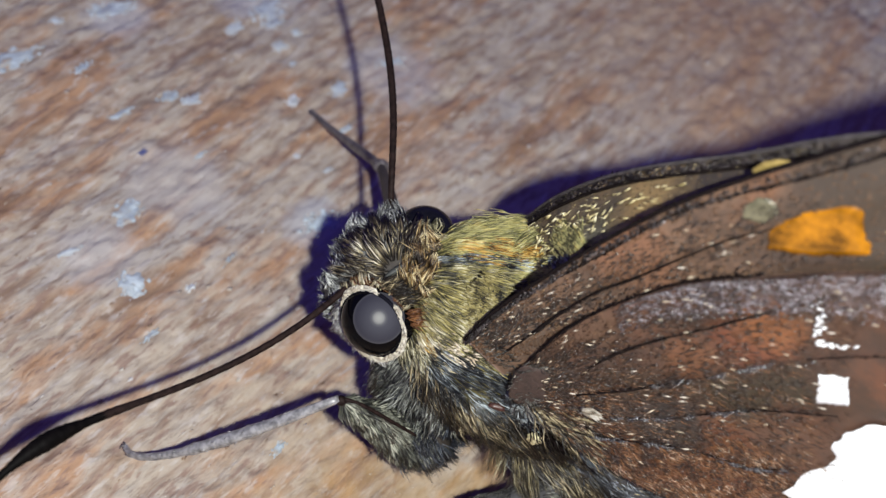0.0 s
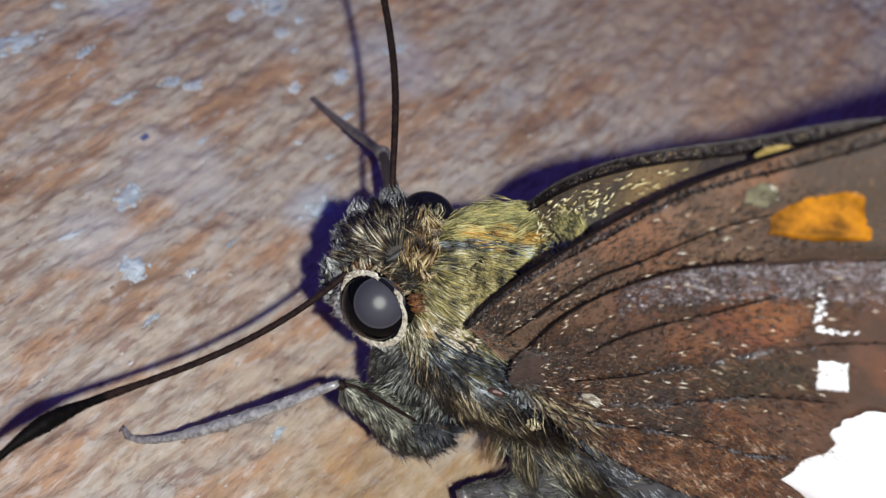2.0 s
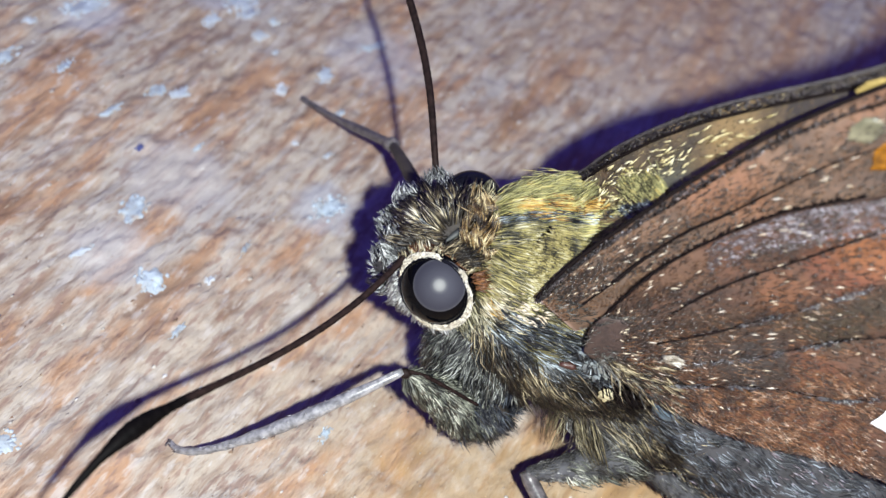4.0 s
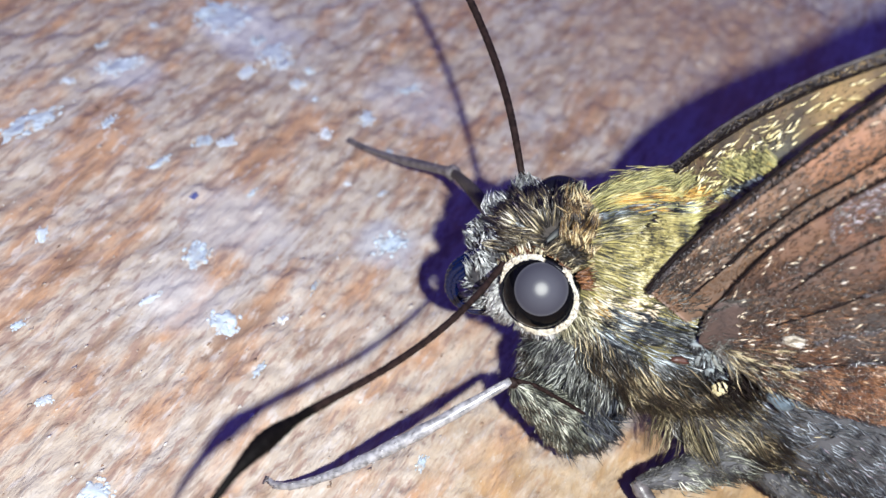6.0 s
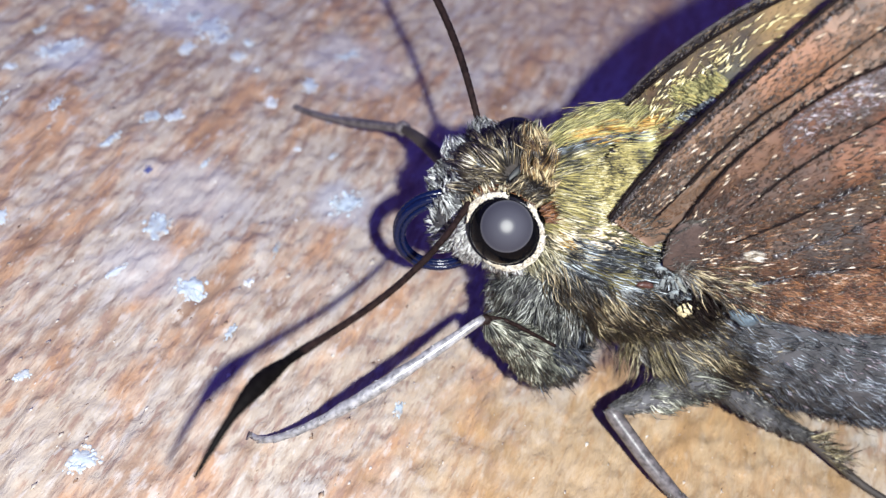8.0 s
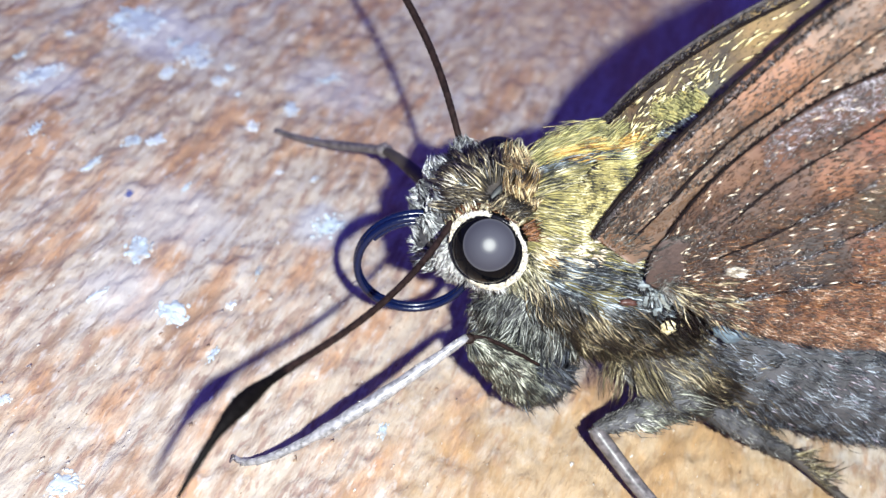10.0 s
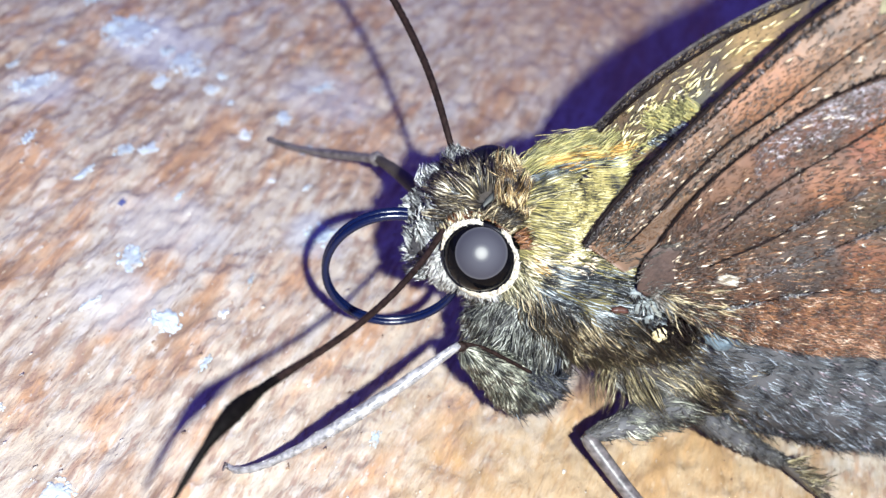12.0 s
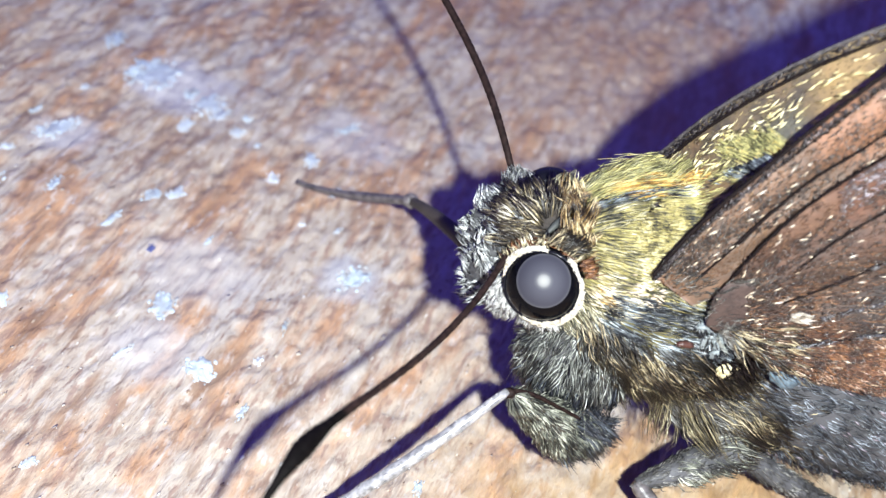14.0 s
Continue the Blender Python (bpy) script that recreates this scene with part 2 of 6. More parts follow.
M_TAWNY_FUR = fur_material("tawny_fur", [(0.30, (0.020, 0.013, 0.009)), (0.45, (0.130, 0.075, 0.032)), (0.58, (0.400, 0.265, 0.110)), (0.78, (0.880, 0.760, 0.480))])
M_PALP_FUR = fur_material("palp_fur", [(0.15, (0.04, 0.04, 0.045)), (0.4, (0.17, 0.175, 0.175)), (0.62, (0.40, 0.41, 0.41)), (0.88, (0.78, 0.80, 0.80))])
M_YELLOW_FUR = fur_material("olive_yellow_fur", [(0.18, (0.090, 0.088, 0.040)), (0.36, (0.260, 0.245, 0.105)), (0.52, (0.430, 0.400, 0.160)), (0.65, (0.580, 0.530, 0.225)), (0.76, (0.640, 0.500, 0.150)), (0.92, (0.76, 0.77, 0.60))])
M_SHOULDER_FUR = fur_material("golden_shoulder_fur", [(0.26, (0.026, 0.027, 0.025)), (0.42, (0.165, 0.142, 0.070)), (0.56, (0.370, 0.320, 0.115)), (0.70, (0.540, 0.455, 0.180)), (0.88, (0.76, 0.71, 0.46))])
M_OLIVE_FUR = fur_material("olive_grey_fur", [(0.24, (0.021, 0.021, 0.018)), (0.42, (0.138, 0.127, 0.079)), (0.60, (0.437, 0.391, 0.238)), (0.80, (0.851, 0.805, 0.635))])
M_GREY_FUR = fur_material("blue_grey_fur", [(0.30, (0.009, 0.010, 0.011)), (0.52, (0.052, 0.054, 0.056)), (0.69, (0.190, 0.205, 0.210)), (0.86, (0.720, 0.780, 0.800))], 0.34)
M_THIGH_FUR = fur_material("thigh_fur", [(0.24, (0.018, 0.019, 0.018)), (0.50, (0.105, 0.110, 0.088)), (0.69, (0.30, 0.308, 0.245)), (0.86, (0.70, 0.70, 0.58))])
M_BROWN_FUR = fur_material("golden_brown_fur", [(0.34, (0.009, 0.007, 0.005)), (0.55, (0.045, 0.034, 0.021)), (0.69, (0.165, 0.125, 0.068)), (0.84, (0.54, 0.45, 0.28))])
M_LONG_HAIR = fur_material("long_golden_hair", [(0.30, (0.028, 0.022, 0.012)), (0.52, (0.13, 0.105, 0.055)), (0.70, (0.36, 0.30, 0.165)), (0.88, (0.72, 0.65, 0.45))])
M_GOLD_FUR = fur_material("orange_gold_fur", [(0.25, (0.06, 0.030, 0.010)), (0.45, (0.30, 0.150, 0.030)), (0.65, (0.62, 0.36, 0.075)), (0.85, (0.86, 0.66, 0.28))])
M_RUST_FUR = fur_material("rust_tuft", [(0.25, (0.04, 0.012, 0.006)), (0.5, (0.10, 0.034, 0.012)), (0.75, (0.26, 0.11, 0.035))])
M_BUFF_FUR = fur_material("buff_fur", [(0.22, (0.05, 0.045, 0.035)), (0.42, (0.30, 0.25, 0.15)), (0.62, (0.62, 0.53, 0.34)), (0.84, (0.86, 0.82, 0.70))])
M_SLATE_FUR = fur_material("slate_fur", [(0.30, (0.010, 0.011, 0.014)), (0.50, (0.056, 0.064, 0.074)), (0.66, (0.20, 0.23, 0.255)), (0.84, (0.70, 0.79, 0.84))], 0.32)
M_NAVY_FUR = fur_material("navy_fur", [(0.2, (0.008, 0.009, 0.014)), (0.5, (0.028, 0.031, 0.042)), (0.75, (0.085, 0.098, 0.12)), (0.92, (0.26, 0.30, 0.34))])
M_HINGE = skin_material("cream_hinge", (0.28, 0.22, 0.10), (0.62, 0.56, 0.36), 3.0, 0.5, 0.8)
M_PLATE = skin_material("mauve_brown_plate", (0.020, 0.013, 0.012), (0.058, 0.035, 0.029), 2.0, 0.65, 0.6, 1.5)
M_PALE_PLATE = skin_material("pale_plate", (0.08, 0.095, 0.10), (0.24, 0.27, 0.28), 2.5, 0.4)
M_DUSK_FUR = fur_material("dusky_fur", [(0.22, (0.012, 0.011, 0.011)), (0.52, (0.052, 0.048, 0.043)), (0.72, (0.14, 0.132, 0.118)), (0.88, (0.42, 0.42, 0.40))])
M_LOBE_FUR = fur_material("lobe_fur", [(0.28, (0.018, 0.020, 0.021)), (0.48, (0.100, 0.104, 0.094)), (0.66, (0.260, 0.266, 0.236)), (0.86, (0.640, 0.670, 0.630))])
M_EDGE = skin_material("mauve_grey_margin", (0.025, 0.021, 0.022), (0.083, 0.072, 0.074), 4.0, 0.6, 0.8)
M_EDGE_SCALE = fur_material("mauve_edge_scales", [(0.25, (0.007, 0.005, 0.006)), (0.5, (0.030, 0.024, 0.026)), (0.75, (0.095, 0.078, 0.080))])
M_MAUVE_SCALE = fur_material("pale_mauve_scales", [(0.2, (0.10, 0.08, 0.08)), (0.5, (0.26, 0.22, 0.22)), (0.8, (0.55, 0.52, 0.54))])
M_YELLOW_SPOT = plain_material("yellow_spot", (0.24, 0.175, 0.06), 0.2, var=0.3, scale=2.0)
M_CHEEK_FUR = fur_material("cheek_scales", [(0.2, (0.14, 0.14, 0.14)), (0.45, (0.38, 0.38, 0.37)), (0.7, (0.72, 0.72, 0.70))])
M_RING = fur_material("cream_eye_scales", [(0.2, (0.60, 0.52, 0.40)), (0.5, (0.72, 0.66, 0.54)), (0.8, (0.84, 0.80, 0.70))])
M_CREAM = skin_material("cream_ring", (0.48, 0.43, 0.33), (0.68, 0.63, 0.52), 2.5, 0.6, 0.3)
M_BELLY_FUR = fur_material("abdomen_scales", [(0.28, (0.016, 0.018, 0.024)), (0.50, (0.055, 0.061, 0.073)), (0.68, (0.15, 0.167, 0.196)), (0.84, (0.46, 0.52, 0.60))])
M_WHITE_FUR = fur_material("cream_scales", [(0.15, (0.10, 0.075, 0.05)), (0.42, (0.30, 0.25, 0.19)), (0.80, (0.66, 0.62, 0.56))])
M_FOREWING = wing_material("forewing_brown", [(0.34, (0.081, 0.043, 0.025)), (0.5, (0.156, 0.080, 0.043)), (0.66, (0.225, 0.116, 0.062))], (0.246, 0.099, 0.040), 0.51, -58, [((4.6, -3.3, 14.6), 1.5, (0.255, 0.101, 0.040)), ((3.0, -2.8, 10.2), 1.3, (0.141, 0.085, 0.054)), ((8.4, -4.1, 17.5), 1.7, (0.067, 0.035, 0.020)), ((8.7, -4.2, 19.6), 2.3, (0.059, 0.038, 0.025)), ((11.0, -4.7, 19.0), 2.8, (0.064, 0.042, 0.026))], 0.78)
M_HINDWING = wing_material("hindwing_rust", [(0.3, (0.057, 0.024, 0.013)), (0.5, (0.102, 0.039, 0.019)), (0.7, (0.153, 0.059, 0.025))], (0.203, 0.057, 0.016), 0.53, -30, [((9.5, -4.1, 8.2), 2.2, (0.213, 0.057, 0.014)), ((8.2, -3.9, 14.2), 1.3, (0.232, 0.054, 0.012)), ((9.2, -4.0, 12.4), 0.8, (0.232, 0.057, 0.013)), ((9.0, -4.0, 10.6), 1.2, (0.213, 0.059, 0.016)), ((6.2, -3.5, 10.0), 1.8, (0.077, 0.038, 0.022)), ((8.0, -3.9, 11.8), 1.1, (0.064, 0.033, 0.017)), ((5.3, -3.5, 13.0), 1.2, (0.153, 0.053, 0.023)), ((7.6, -3.9, 15.7), 0.8, (0.193, 0.103, 0.075)), ((9.2, -4.2, 17.0), 0.9, (0.213, 0.117, 0.089)), ((8.2, -4.2, 14.9), 1.1, (0.34, 0.098, 0.012)), ((7.1, -4.0, 12.6), 0.9, (0.21, 0.066, 0.015)), ((7.6, -4.0, 10.0), 1.2, (0.036, 0.024, 0.021)), ((8.8, -4.3, 12.1), 1.2, (0.055, 0.036, 0.016)), ((7.7, -4.0, 9.0), 0.8, (0.028, 0.022, 0.026)), ((4.3, -3.4, 9.3), 1.1, (0.060, 0.042, 0.038)), ((9.4, -4.5, 13.4), 1.0, (0.045, 0.030, 0.016)), ((10.2, -4.6, 11.6), 1.2, (0.14, 0.055, 0.025)), ((4.6, -3.5, 12.0), 1.0, (0.17, 0.075, 0.038))])
M_FARWING = wing_material("far_wing_brown", [(0.34, (0.046, 0.038, 0.025)), (0.5, (0.108, 0.078, 0.041)), (0.66, (0.184, 0.123, 0.053))], (0.272, 0.143, 0.036), 0.47, -62, [((5.1, -2.4, 15.6), 2.2, (0.30, 0.185, 0.055)), ((3.6, -2.1, 12.9), 1.2, (0.115, 0.110, 0.078)), ((6.6, -2.4, 17.9), 3.2, (0.042, 0.031, 0.020)), ((9.5, -3.0, 20.5), 4.0, (0.035, 0.026, 0.018))], 0.80)
M_VEIN = plain_material("wing_vein", (0.009, 0.006, 0.006), 0.8, spec=0.08)
M_ANTENNA = plain_material("antenna_brown", (0.014, 0.008, 0.007), 0.6, spec=0.10, var=0.5)
M_CLUB = plain_material("club_black", (0.0025, 0.002, 0.002), 0.6, spec=0.05, var=0.5)
M_LEG = plain_material("leg_scales", (0.095, 0.084, 0.084), 0.36, var=0.5, scale=5.0)
M_LEG_PALE = plain_material("pale_leg_scales", (0.21, 0.205, 0.21), 0.34, spec=1.0, var=0.5, scale=5.0)
M_TRUNK = plain_material("proboscis_blue_black", (0.002, 0.005, 0.026), 0.22, spec=0.32, var=0.15)
M_ORANGE = plain_material("amber_window_spot", (0.29, 0.112, 0.006), 0.25, var=0.6, scale=1.6)
M_PALE_SPOT = plain_material("pale_window_spot", (0.125, 0.115, 0.075), 0.4, var=0.4, scale=2.0)
M_SILVER = plain_material("silver_scales", (0.86, 0.88, 0.92), 0.4, var=0.1, scale=5.0)
M_FLAKE = fur_material("pale_scales", [(0.0, (0.45, 0.33, 0.20)), (0.5, (0.70, 0.60, 0.46)), (1.0, (0.88, 0.84, 0.80))])
M_GOLD_FLAKE = fur_material("golden_scales", [(0.0, (0.40, 0.31, 0.12)), (0.5, (0.74, 0.64, 0.36)), (1.0, (0.92, 0.88, 0.68))])
M_LILAC_FLAKE = fur_material("lilac_scales", [(0.15, (0.09, 0.065, 0.065)), (0.50, (0.24, 0.20, 0.23)), (0.80, (0.60, 0.58, 0.66))])
M_FROST = fur_material("blue_white_scales", [(0.2, (0.012, 0.011, 0.015)), (0.5, (0.028, 0.028, 0.036)), (0.8, (0.11, 0.115, 0.135))], 0.30, 2.3)
M_LILAC_SHEEN = fur_material("lilac_sheen_scales", [(0.2, (0.030, 0.024, 0.028)), (0.5, (0.060, 0.050, 0.058)), (0.8, (0.14, 0.125, 0.145))], 0.28, 2.2)
M_RUST_HAIR = fur_material("rust_bristles", [(0.22, (0.016, 0.008, 0.006)), (0.5, (0.055, 0.024, 0.012)), (0.72, (0.115, 0.048, 0.020)), (0.88, (0.24, 0.14, 0.08))], 0.6)
M_SHEEN = fur_material("lilac_brown_sheen", [(0.2, (0.016, 0.010, 0.009)), (0.5, (0.028, 0.019, 0.016)), (0.8, (0.046, 0.031, 0.026))], 0.31, 1.85)
M_TAN_HAIR = fur_material("tan_bristles", [(0.2, (0.125, 0.064, 0.034)), (0.5, (0.135, 0.066, 0.031)), (0.74, (0.195, 0.098, 0.045)), (0.92, (0.32, 0.21, 0.12))], 0.6)
M_DRAB_HAIR = fur_material("drab_bristles", [(0.2, (0.055, 0.045, 0.030)), (0.5, (0.135, 0.098, 0.052)), (0.74, (0.24, 0.17, 0.075)), (0.88, (0.56, 0.45, 0.22))])
M_ORANGE_HAIR = fur_material("orange_bristles", [(0.25, (0.035, 0.015, 0.009)), (0.5, (0.180, 0.066, 0.019)), (0.70, (0.35, 0.15, 0.050)), (0.84, (0.70, 0.54, 0.42))], 0.28, 1.8)
M_GLOW = torch_material()
M_DARK_EYE = plain_material("eye_turned_away", (0.006, 0.006, 0.009), 0.15, spec=0.1)
M_BLACK = plain_material("black_plastic", (0.015, 0.015, 0.016), 0.4)


# ---------------------------------------------------------------- mesh makers (all in millimetres)
def mesh_of(name, verts, faces, material, smooth=True):
    me = bpy.data.meshes.new(name)
    v = np.asarray(verts, float) * MM
    me.from_pydata(v.tolist(), [], faces)
    if smooth:
        me.polygons.foreach_set("use_smooth", [True] * len(me.polygons))
    me.materials.append(material)
    me.update()
    return me


def part(name, shape, material, parent=None, label="", kind="", smooth=True):
    ob = new(name, mesh_of(name, *shape, material, smooth))
    ob.parent = parent
    return tagged(ob, label=label, kind=kind)


def joined(shapes):
    verts, faces, n = [], [], 0
    for v, f in shapes:
        verts.append(np.asarray(v, float))
        faces += [tuple(i + n for i in q) for q in f]
        n += len(v)
    return np.vstack(verts), faces


def frames_along(c):
    """Tangents and two normals along a curve, without twist."""
    t = np.gradient(c, axis=0)
    t /= np.linalg.norm(t, axis=1)[:, None]
    a = np.cross(t[0], [0, 0, 1.0])
    if np.linalg.norm(a) < 0.1:
        a = np.cross(t[0], [0, 1.0, 0])
    n = []
    for d in t:
        a = a - d * (a @ d)
        a = a / np.linalg.norm(a)
        n.append(a)
    n = np.array(n)
    return t, n, np.cross(t, n)


def tube(curve, radii, sides=12, squash=1.0, cap=True):
    c = np.asarray(curve, float)
    r = np.asarray(radii, float) * np.ones(len(c))
    _, n, b = frames_along(c)
    ang = np.arange(sides) * 2 * math.pi / sides
    v = c[:, None] + r[:, None, None] * (np.cos(ang)[None, :, None] * n[:, None] + squash * np.sin(ang)[None, :, None] * b[:, None])
    f = [(i * sides + j, i * sides + (j + 1) % sides, (i + 1) * sides + (j + 1) % sides, (i + 1) * sides + j) for i in range(len(c) - 1) for j in range(sides)]
    v = v.reshape(-1, 3)
    if cap:
        k = len(v)
        v = np.vstack([v, c[0], c[-1]])
        f += [(k, (j + 1) % sides, j) for j in range(sides)]
        e = (len(c) - 1) * sides
        f += [(k + 1, e + j, e + (j + 1) % sides) for j in range(sides)]
    return v, f


def blob(centre, radii, rows=28, cols=40, rough=0.0, seed=0):
    """A closed rounded body with an uneven skin."""
    th = np.linspace(0, math.pi, rows + 1)[1:-1]
    ph = np.arange(cols) * 2 * math.pi / cols
    T, P = np.meshgrid(th, ph, indexing="ij")
    d = np.stack([np.cos(T), np.sin(T) * np.cos(P), np.sin(T) * np.sin(P)], -1).reshape(-1, 3)
    d = np.vstack([d, [1, 0, 0], [-1, 0, 0]])
    s = 1 + rough * (vnoise(d[:, 0] * 3 + 7, d[:, 1] * 3 + d[:, 2] * 2.1 + 9, seed) - 0.5)
    v = np.array(centre) + d * np.array(radii) * s[:, None]
    f = [(i * cols + j, (i + 1) * cols + j, (i + 1) * cols + (j + 1) % cols, i * cols + (j + 1) % cols) for i in range(rows - 2) for j in range(cols)]
    k = (rows - 1) * cols
    f += [(k, j, (j + 1) % cols) for j in range(cols)]
    e = (rows - 2) * cols
    f += [(k + 1, e + (j + 1) % cols, e + j) for j in range(cols)]
    return v, f


def on_blob(r, n, centre, radii, keep=None):
    """n random places on a blob with their outward normals."""
    d = r.normal(size=(max(n * 12, 20000), 3))
    d /= np.linalg.norm(d, axis=1)[:, None]
    p = np.array(centre) + d * np.array(radii)
    nn = d / np.array(radii)
    nn /= np.linalg.norm(nn, axis=1)[:, None]
    if keep is not None:
        k = keep(p, nn)
        p, nn = p[k], nn[k]
    return p[:n], nn[:n]


def on_tube(r, n, curve, radii, keep=None):
    c = np.asarray(curve, float)
    rr = np.asarray(radii, float) * np.ones(len(c))
    t, a, b = frames_along(c)
    i = r.integers(0, len(c) - 1, n)
    f = r.random(n)[:, None]
    ph = r.random(n) * 2 * math.pi
    nn = np.cos(ph)[:, None] * a[i] + np.sin(ph)[:, None] * b[i]
    p = c[i] * (1 - f) + c[i + 1] * f + nn * (rr[i][:, None] * (1 - f) + rr[i + 1][:, None] * f)
    d = t[i]
    if keep is not None:
        k = keep(p, nn)
        p, nn, d = p[k], nn[k], d[k]
    return p, nn, d


def strands(r, roots, normals, lie, length, width=0.035, lift=0.5, droop=0.25, jitter=0.25, flat=1.0, clump=0.0):
    """Tapered, bent hairs: they leave along lie + lift * normal, and bend back to lie."""
    n = len(roots)
    lie = np.asarray(lie, float) * np.ones((n, 3))
    lie = lie - normals * np.sum(lie * normals, axis=1)[:, None]
    lie /= np.linalg.norm(lie, axis=1)[:, None] + 1e-9
    d0 = lie + normals * lift + r.normal(size=(n, 3)) * jitter
    d0 /= np.linalg.norm(d0, axis=1)[:, None]
    d1 = d0 + (lie - normals * 0.2) * droop * 2 + r.normal(size=(n, 3)) * jitter * 0.6
    d1 /= np.linalg.norm(d1, axis=1)[:, None]
    L = (length * (0.55 + 0.75 * r.random(n)))[:, None] if np.isscalar(length) else (length * (0.6 + 0.7 * r.random(n)))[:, None]
    w = (width * (0.6 + 0.8 * r.random(n)))[:, None]
    mid = roots + d0 * L * 0.5
    tip = mid + d1 * L * 0.5
    if clump:
        # neighbours lean together into pointed locks
        heads = r.choice(n, max(2, n // 22), replace=False)
        near = np.concatenate([((c[:, None] - roots[heads][None]) ** 2).sum(2).argmin(1) for c in np.array_split(roots, max(1, n // 400))])
        tip = tip + (tip[heads][near] - tip) * clump
        mid = mid + (mid[heads][near] - mid) * clump * 0.4
    a = np.cross(d0, normals + r.normal(size=(n, 3)) * 0.4)
    a /= np.linalg.norm(a, axis=1)[:, None] + 1e-9
    b = np.cross(d0, a)
    v = np.empty((n, 7, 3))
    root = roots - normals * 0.06
    for k in range(3):
        q = math.cos(k * 2.0944) * a + flat * math.sin(k * 2.0944) * b
        v[:, k] = root + q * w * 0.5
        v[:, 3 + k] = mid + q * w * 0.45
    v[:, 6] = tip
    base = np.array([[0, 1, 4, 3], [1, 2, 5, 4], [2, 0, 3, 5]])
    cap = np.array([[3, 4, 6], [4, 5, 6], [5, 3, 6]])
    off = np.arange(n)[:, None, None] * 7
    f = (base[None] + off).reshape(-1, 4).tolist() + (cap[None] + off).reshape(-1, 3).tolist()
    return v.reshape(-1, 3), f


def flakes(r, roots, normals, along, length, width, tilt=0.12, thick=0.012):
    """Small lens-shaped scales lying on a surface."""
    n = len(roots)
    along = np.asarray(along, float) * np.ones((n, 3))
    along = along - normals * np.sum(along * normals, axis=1)[:, None] + r.normal(size=(n, 3)) * 0.16
    along /= np.linalg.norm(along, axis=1)[:, None]
    side = np.cross(normals, along)
    side /= np.linalg.norm(side, axis=1)[:, None]
    L = (length * (0.5 + r.random(n)))[:, None]
    w = (width * (0.6 + 0.8 * r.random(n)))[:, None]
    up = normals * (L * tilt * r.random(n)[:, None])
    c = roots + normals * (thick + 0.02)
    v = np.stack([c - along * L * 0.5, c - side * w * 0.5 + up * 0.4, c + along * L * 0.5 + up, c + side * w * 0.5 + up * 0.4, c + normals * thick + up * 0.6, c - normals * thick], 1)
    q = np.array([[0, 1, 4], [1, 2, 4], [2, 3, 4], [3, 0, 4], [1, 0, 5], [2, 1, 5], [3, 2, 5], [0, 3, 5]])
    return v.reshape(-1, 3), (q[None] + np.arange(n)[:, None, None] * 6).reshape(-1, 3).tolist()


# ---------------------------------------------------------------- the board
def relief(x, y):
    """Height of the worn wood in millimetres."""
    c, s = math.cos(radians(GRAIN)), math.sin(radians(GRAIN))
    u, w = x * c + y * s, -x * s + y * c
    w = w + 0.5 * (vnoise(u * 0.25, w * 0.25, 3) - 0.5)
    h = 0.20 * (vnoise(u * 0.2, w * 0.45, 5) - 0.5) + 0.18 * (vnoise(u * 0.7, w * 1.7, 6) - 0.5)
    h += 0.15 * (vnoise(u * 1.7, w * 3.6, 7) - 0.5) + 0.10 * (vnoise(u * 3.6, w * 6.4, 8) - 0.5)
    crack = vnoise(u * 0.12, w * 1.3, 11)
    return h - 0.08 * np.clip((0.24 - crack) / 0.1, 0, 1)


def board():
    xs = np.concatenate([[-200, -90, -40], np.arange(-24, 34.01, 0.16), [50, 100, 200]])
    ys = np.concatenate([[-200, -90, -30], np.arange(-12, 40.01, 0.16), [60, 120, 200]])
    X, Y = np.meshgrid(xs, ys, indexing="ij")
    Z = relief(X, Y)
    n, k = len(xs), len(ys)
    i, j = np.meshgrid(np.arange(n - 1), np.arange(k - 1), indexing="ij")
    a = (i * k + j).ravel()
    f = np.stack([a, a + k, a + k + 1, a + 1], 1).tolist()
    v = np.stack([X, Y, Z], -1).reshape(-1, 3)
    # edges and underside
    m = len(v)
    v = np.vstack([v, [[-200, -200, -20], [200, -200, -20], [200, 200, -20], [-200, 200, -20]]])
    row = lambda p: [int(q) for q in p]
    f.append(row([m, m + 3, m + 2, m + 1]))
    f.append([m, m + 1] + row([(n - 1 - q) * k for q in range(n)]))
    f.append([m + 2, m + 3] + row([q * k + k - 1 for q in range(n)]))
    f.append([m + 1, m + 2] + row([(n - 1) * k + (k - 1 - q) for q in range(k)]))
    f.append([m + 3, m] + row([q for q in range(k)]))
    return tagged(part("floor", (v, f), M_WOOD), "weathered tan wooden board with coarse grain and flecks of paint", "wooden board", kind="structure")


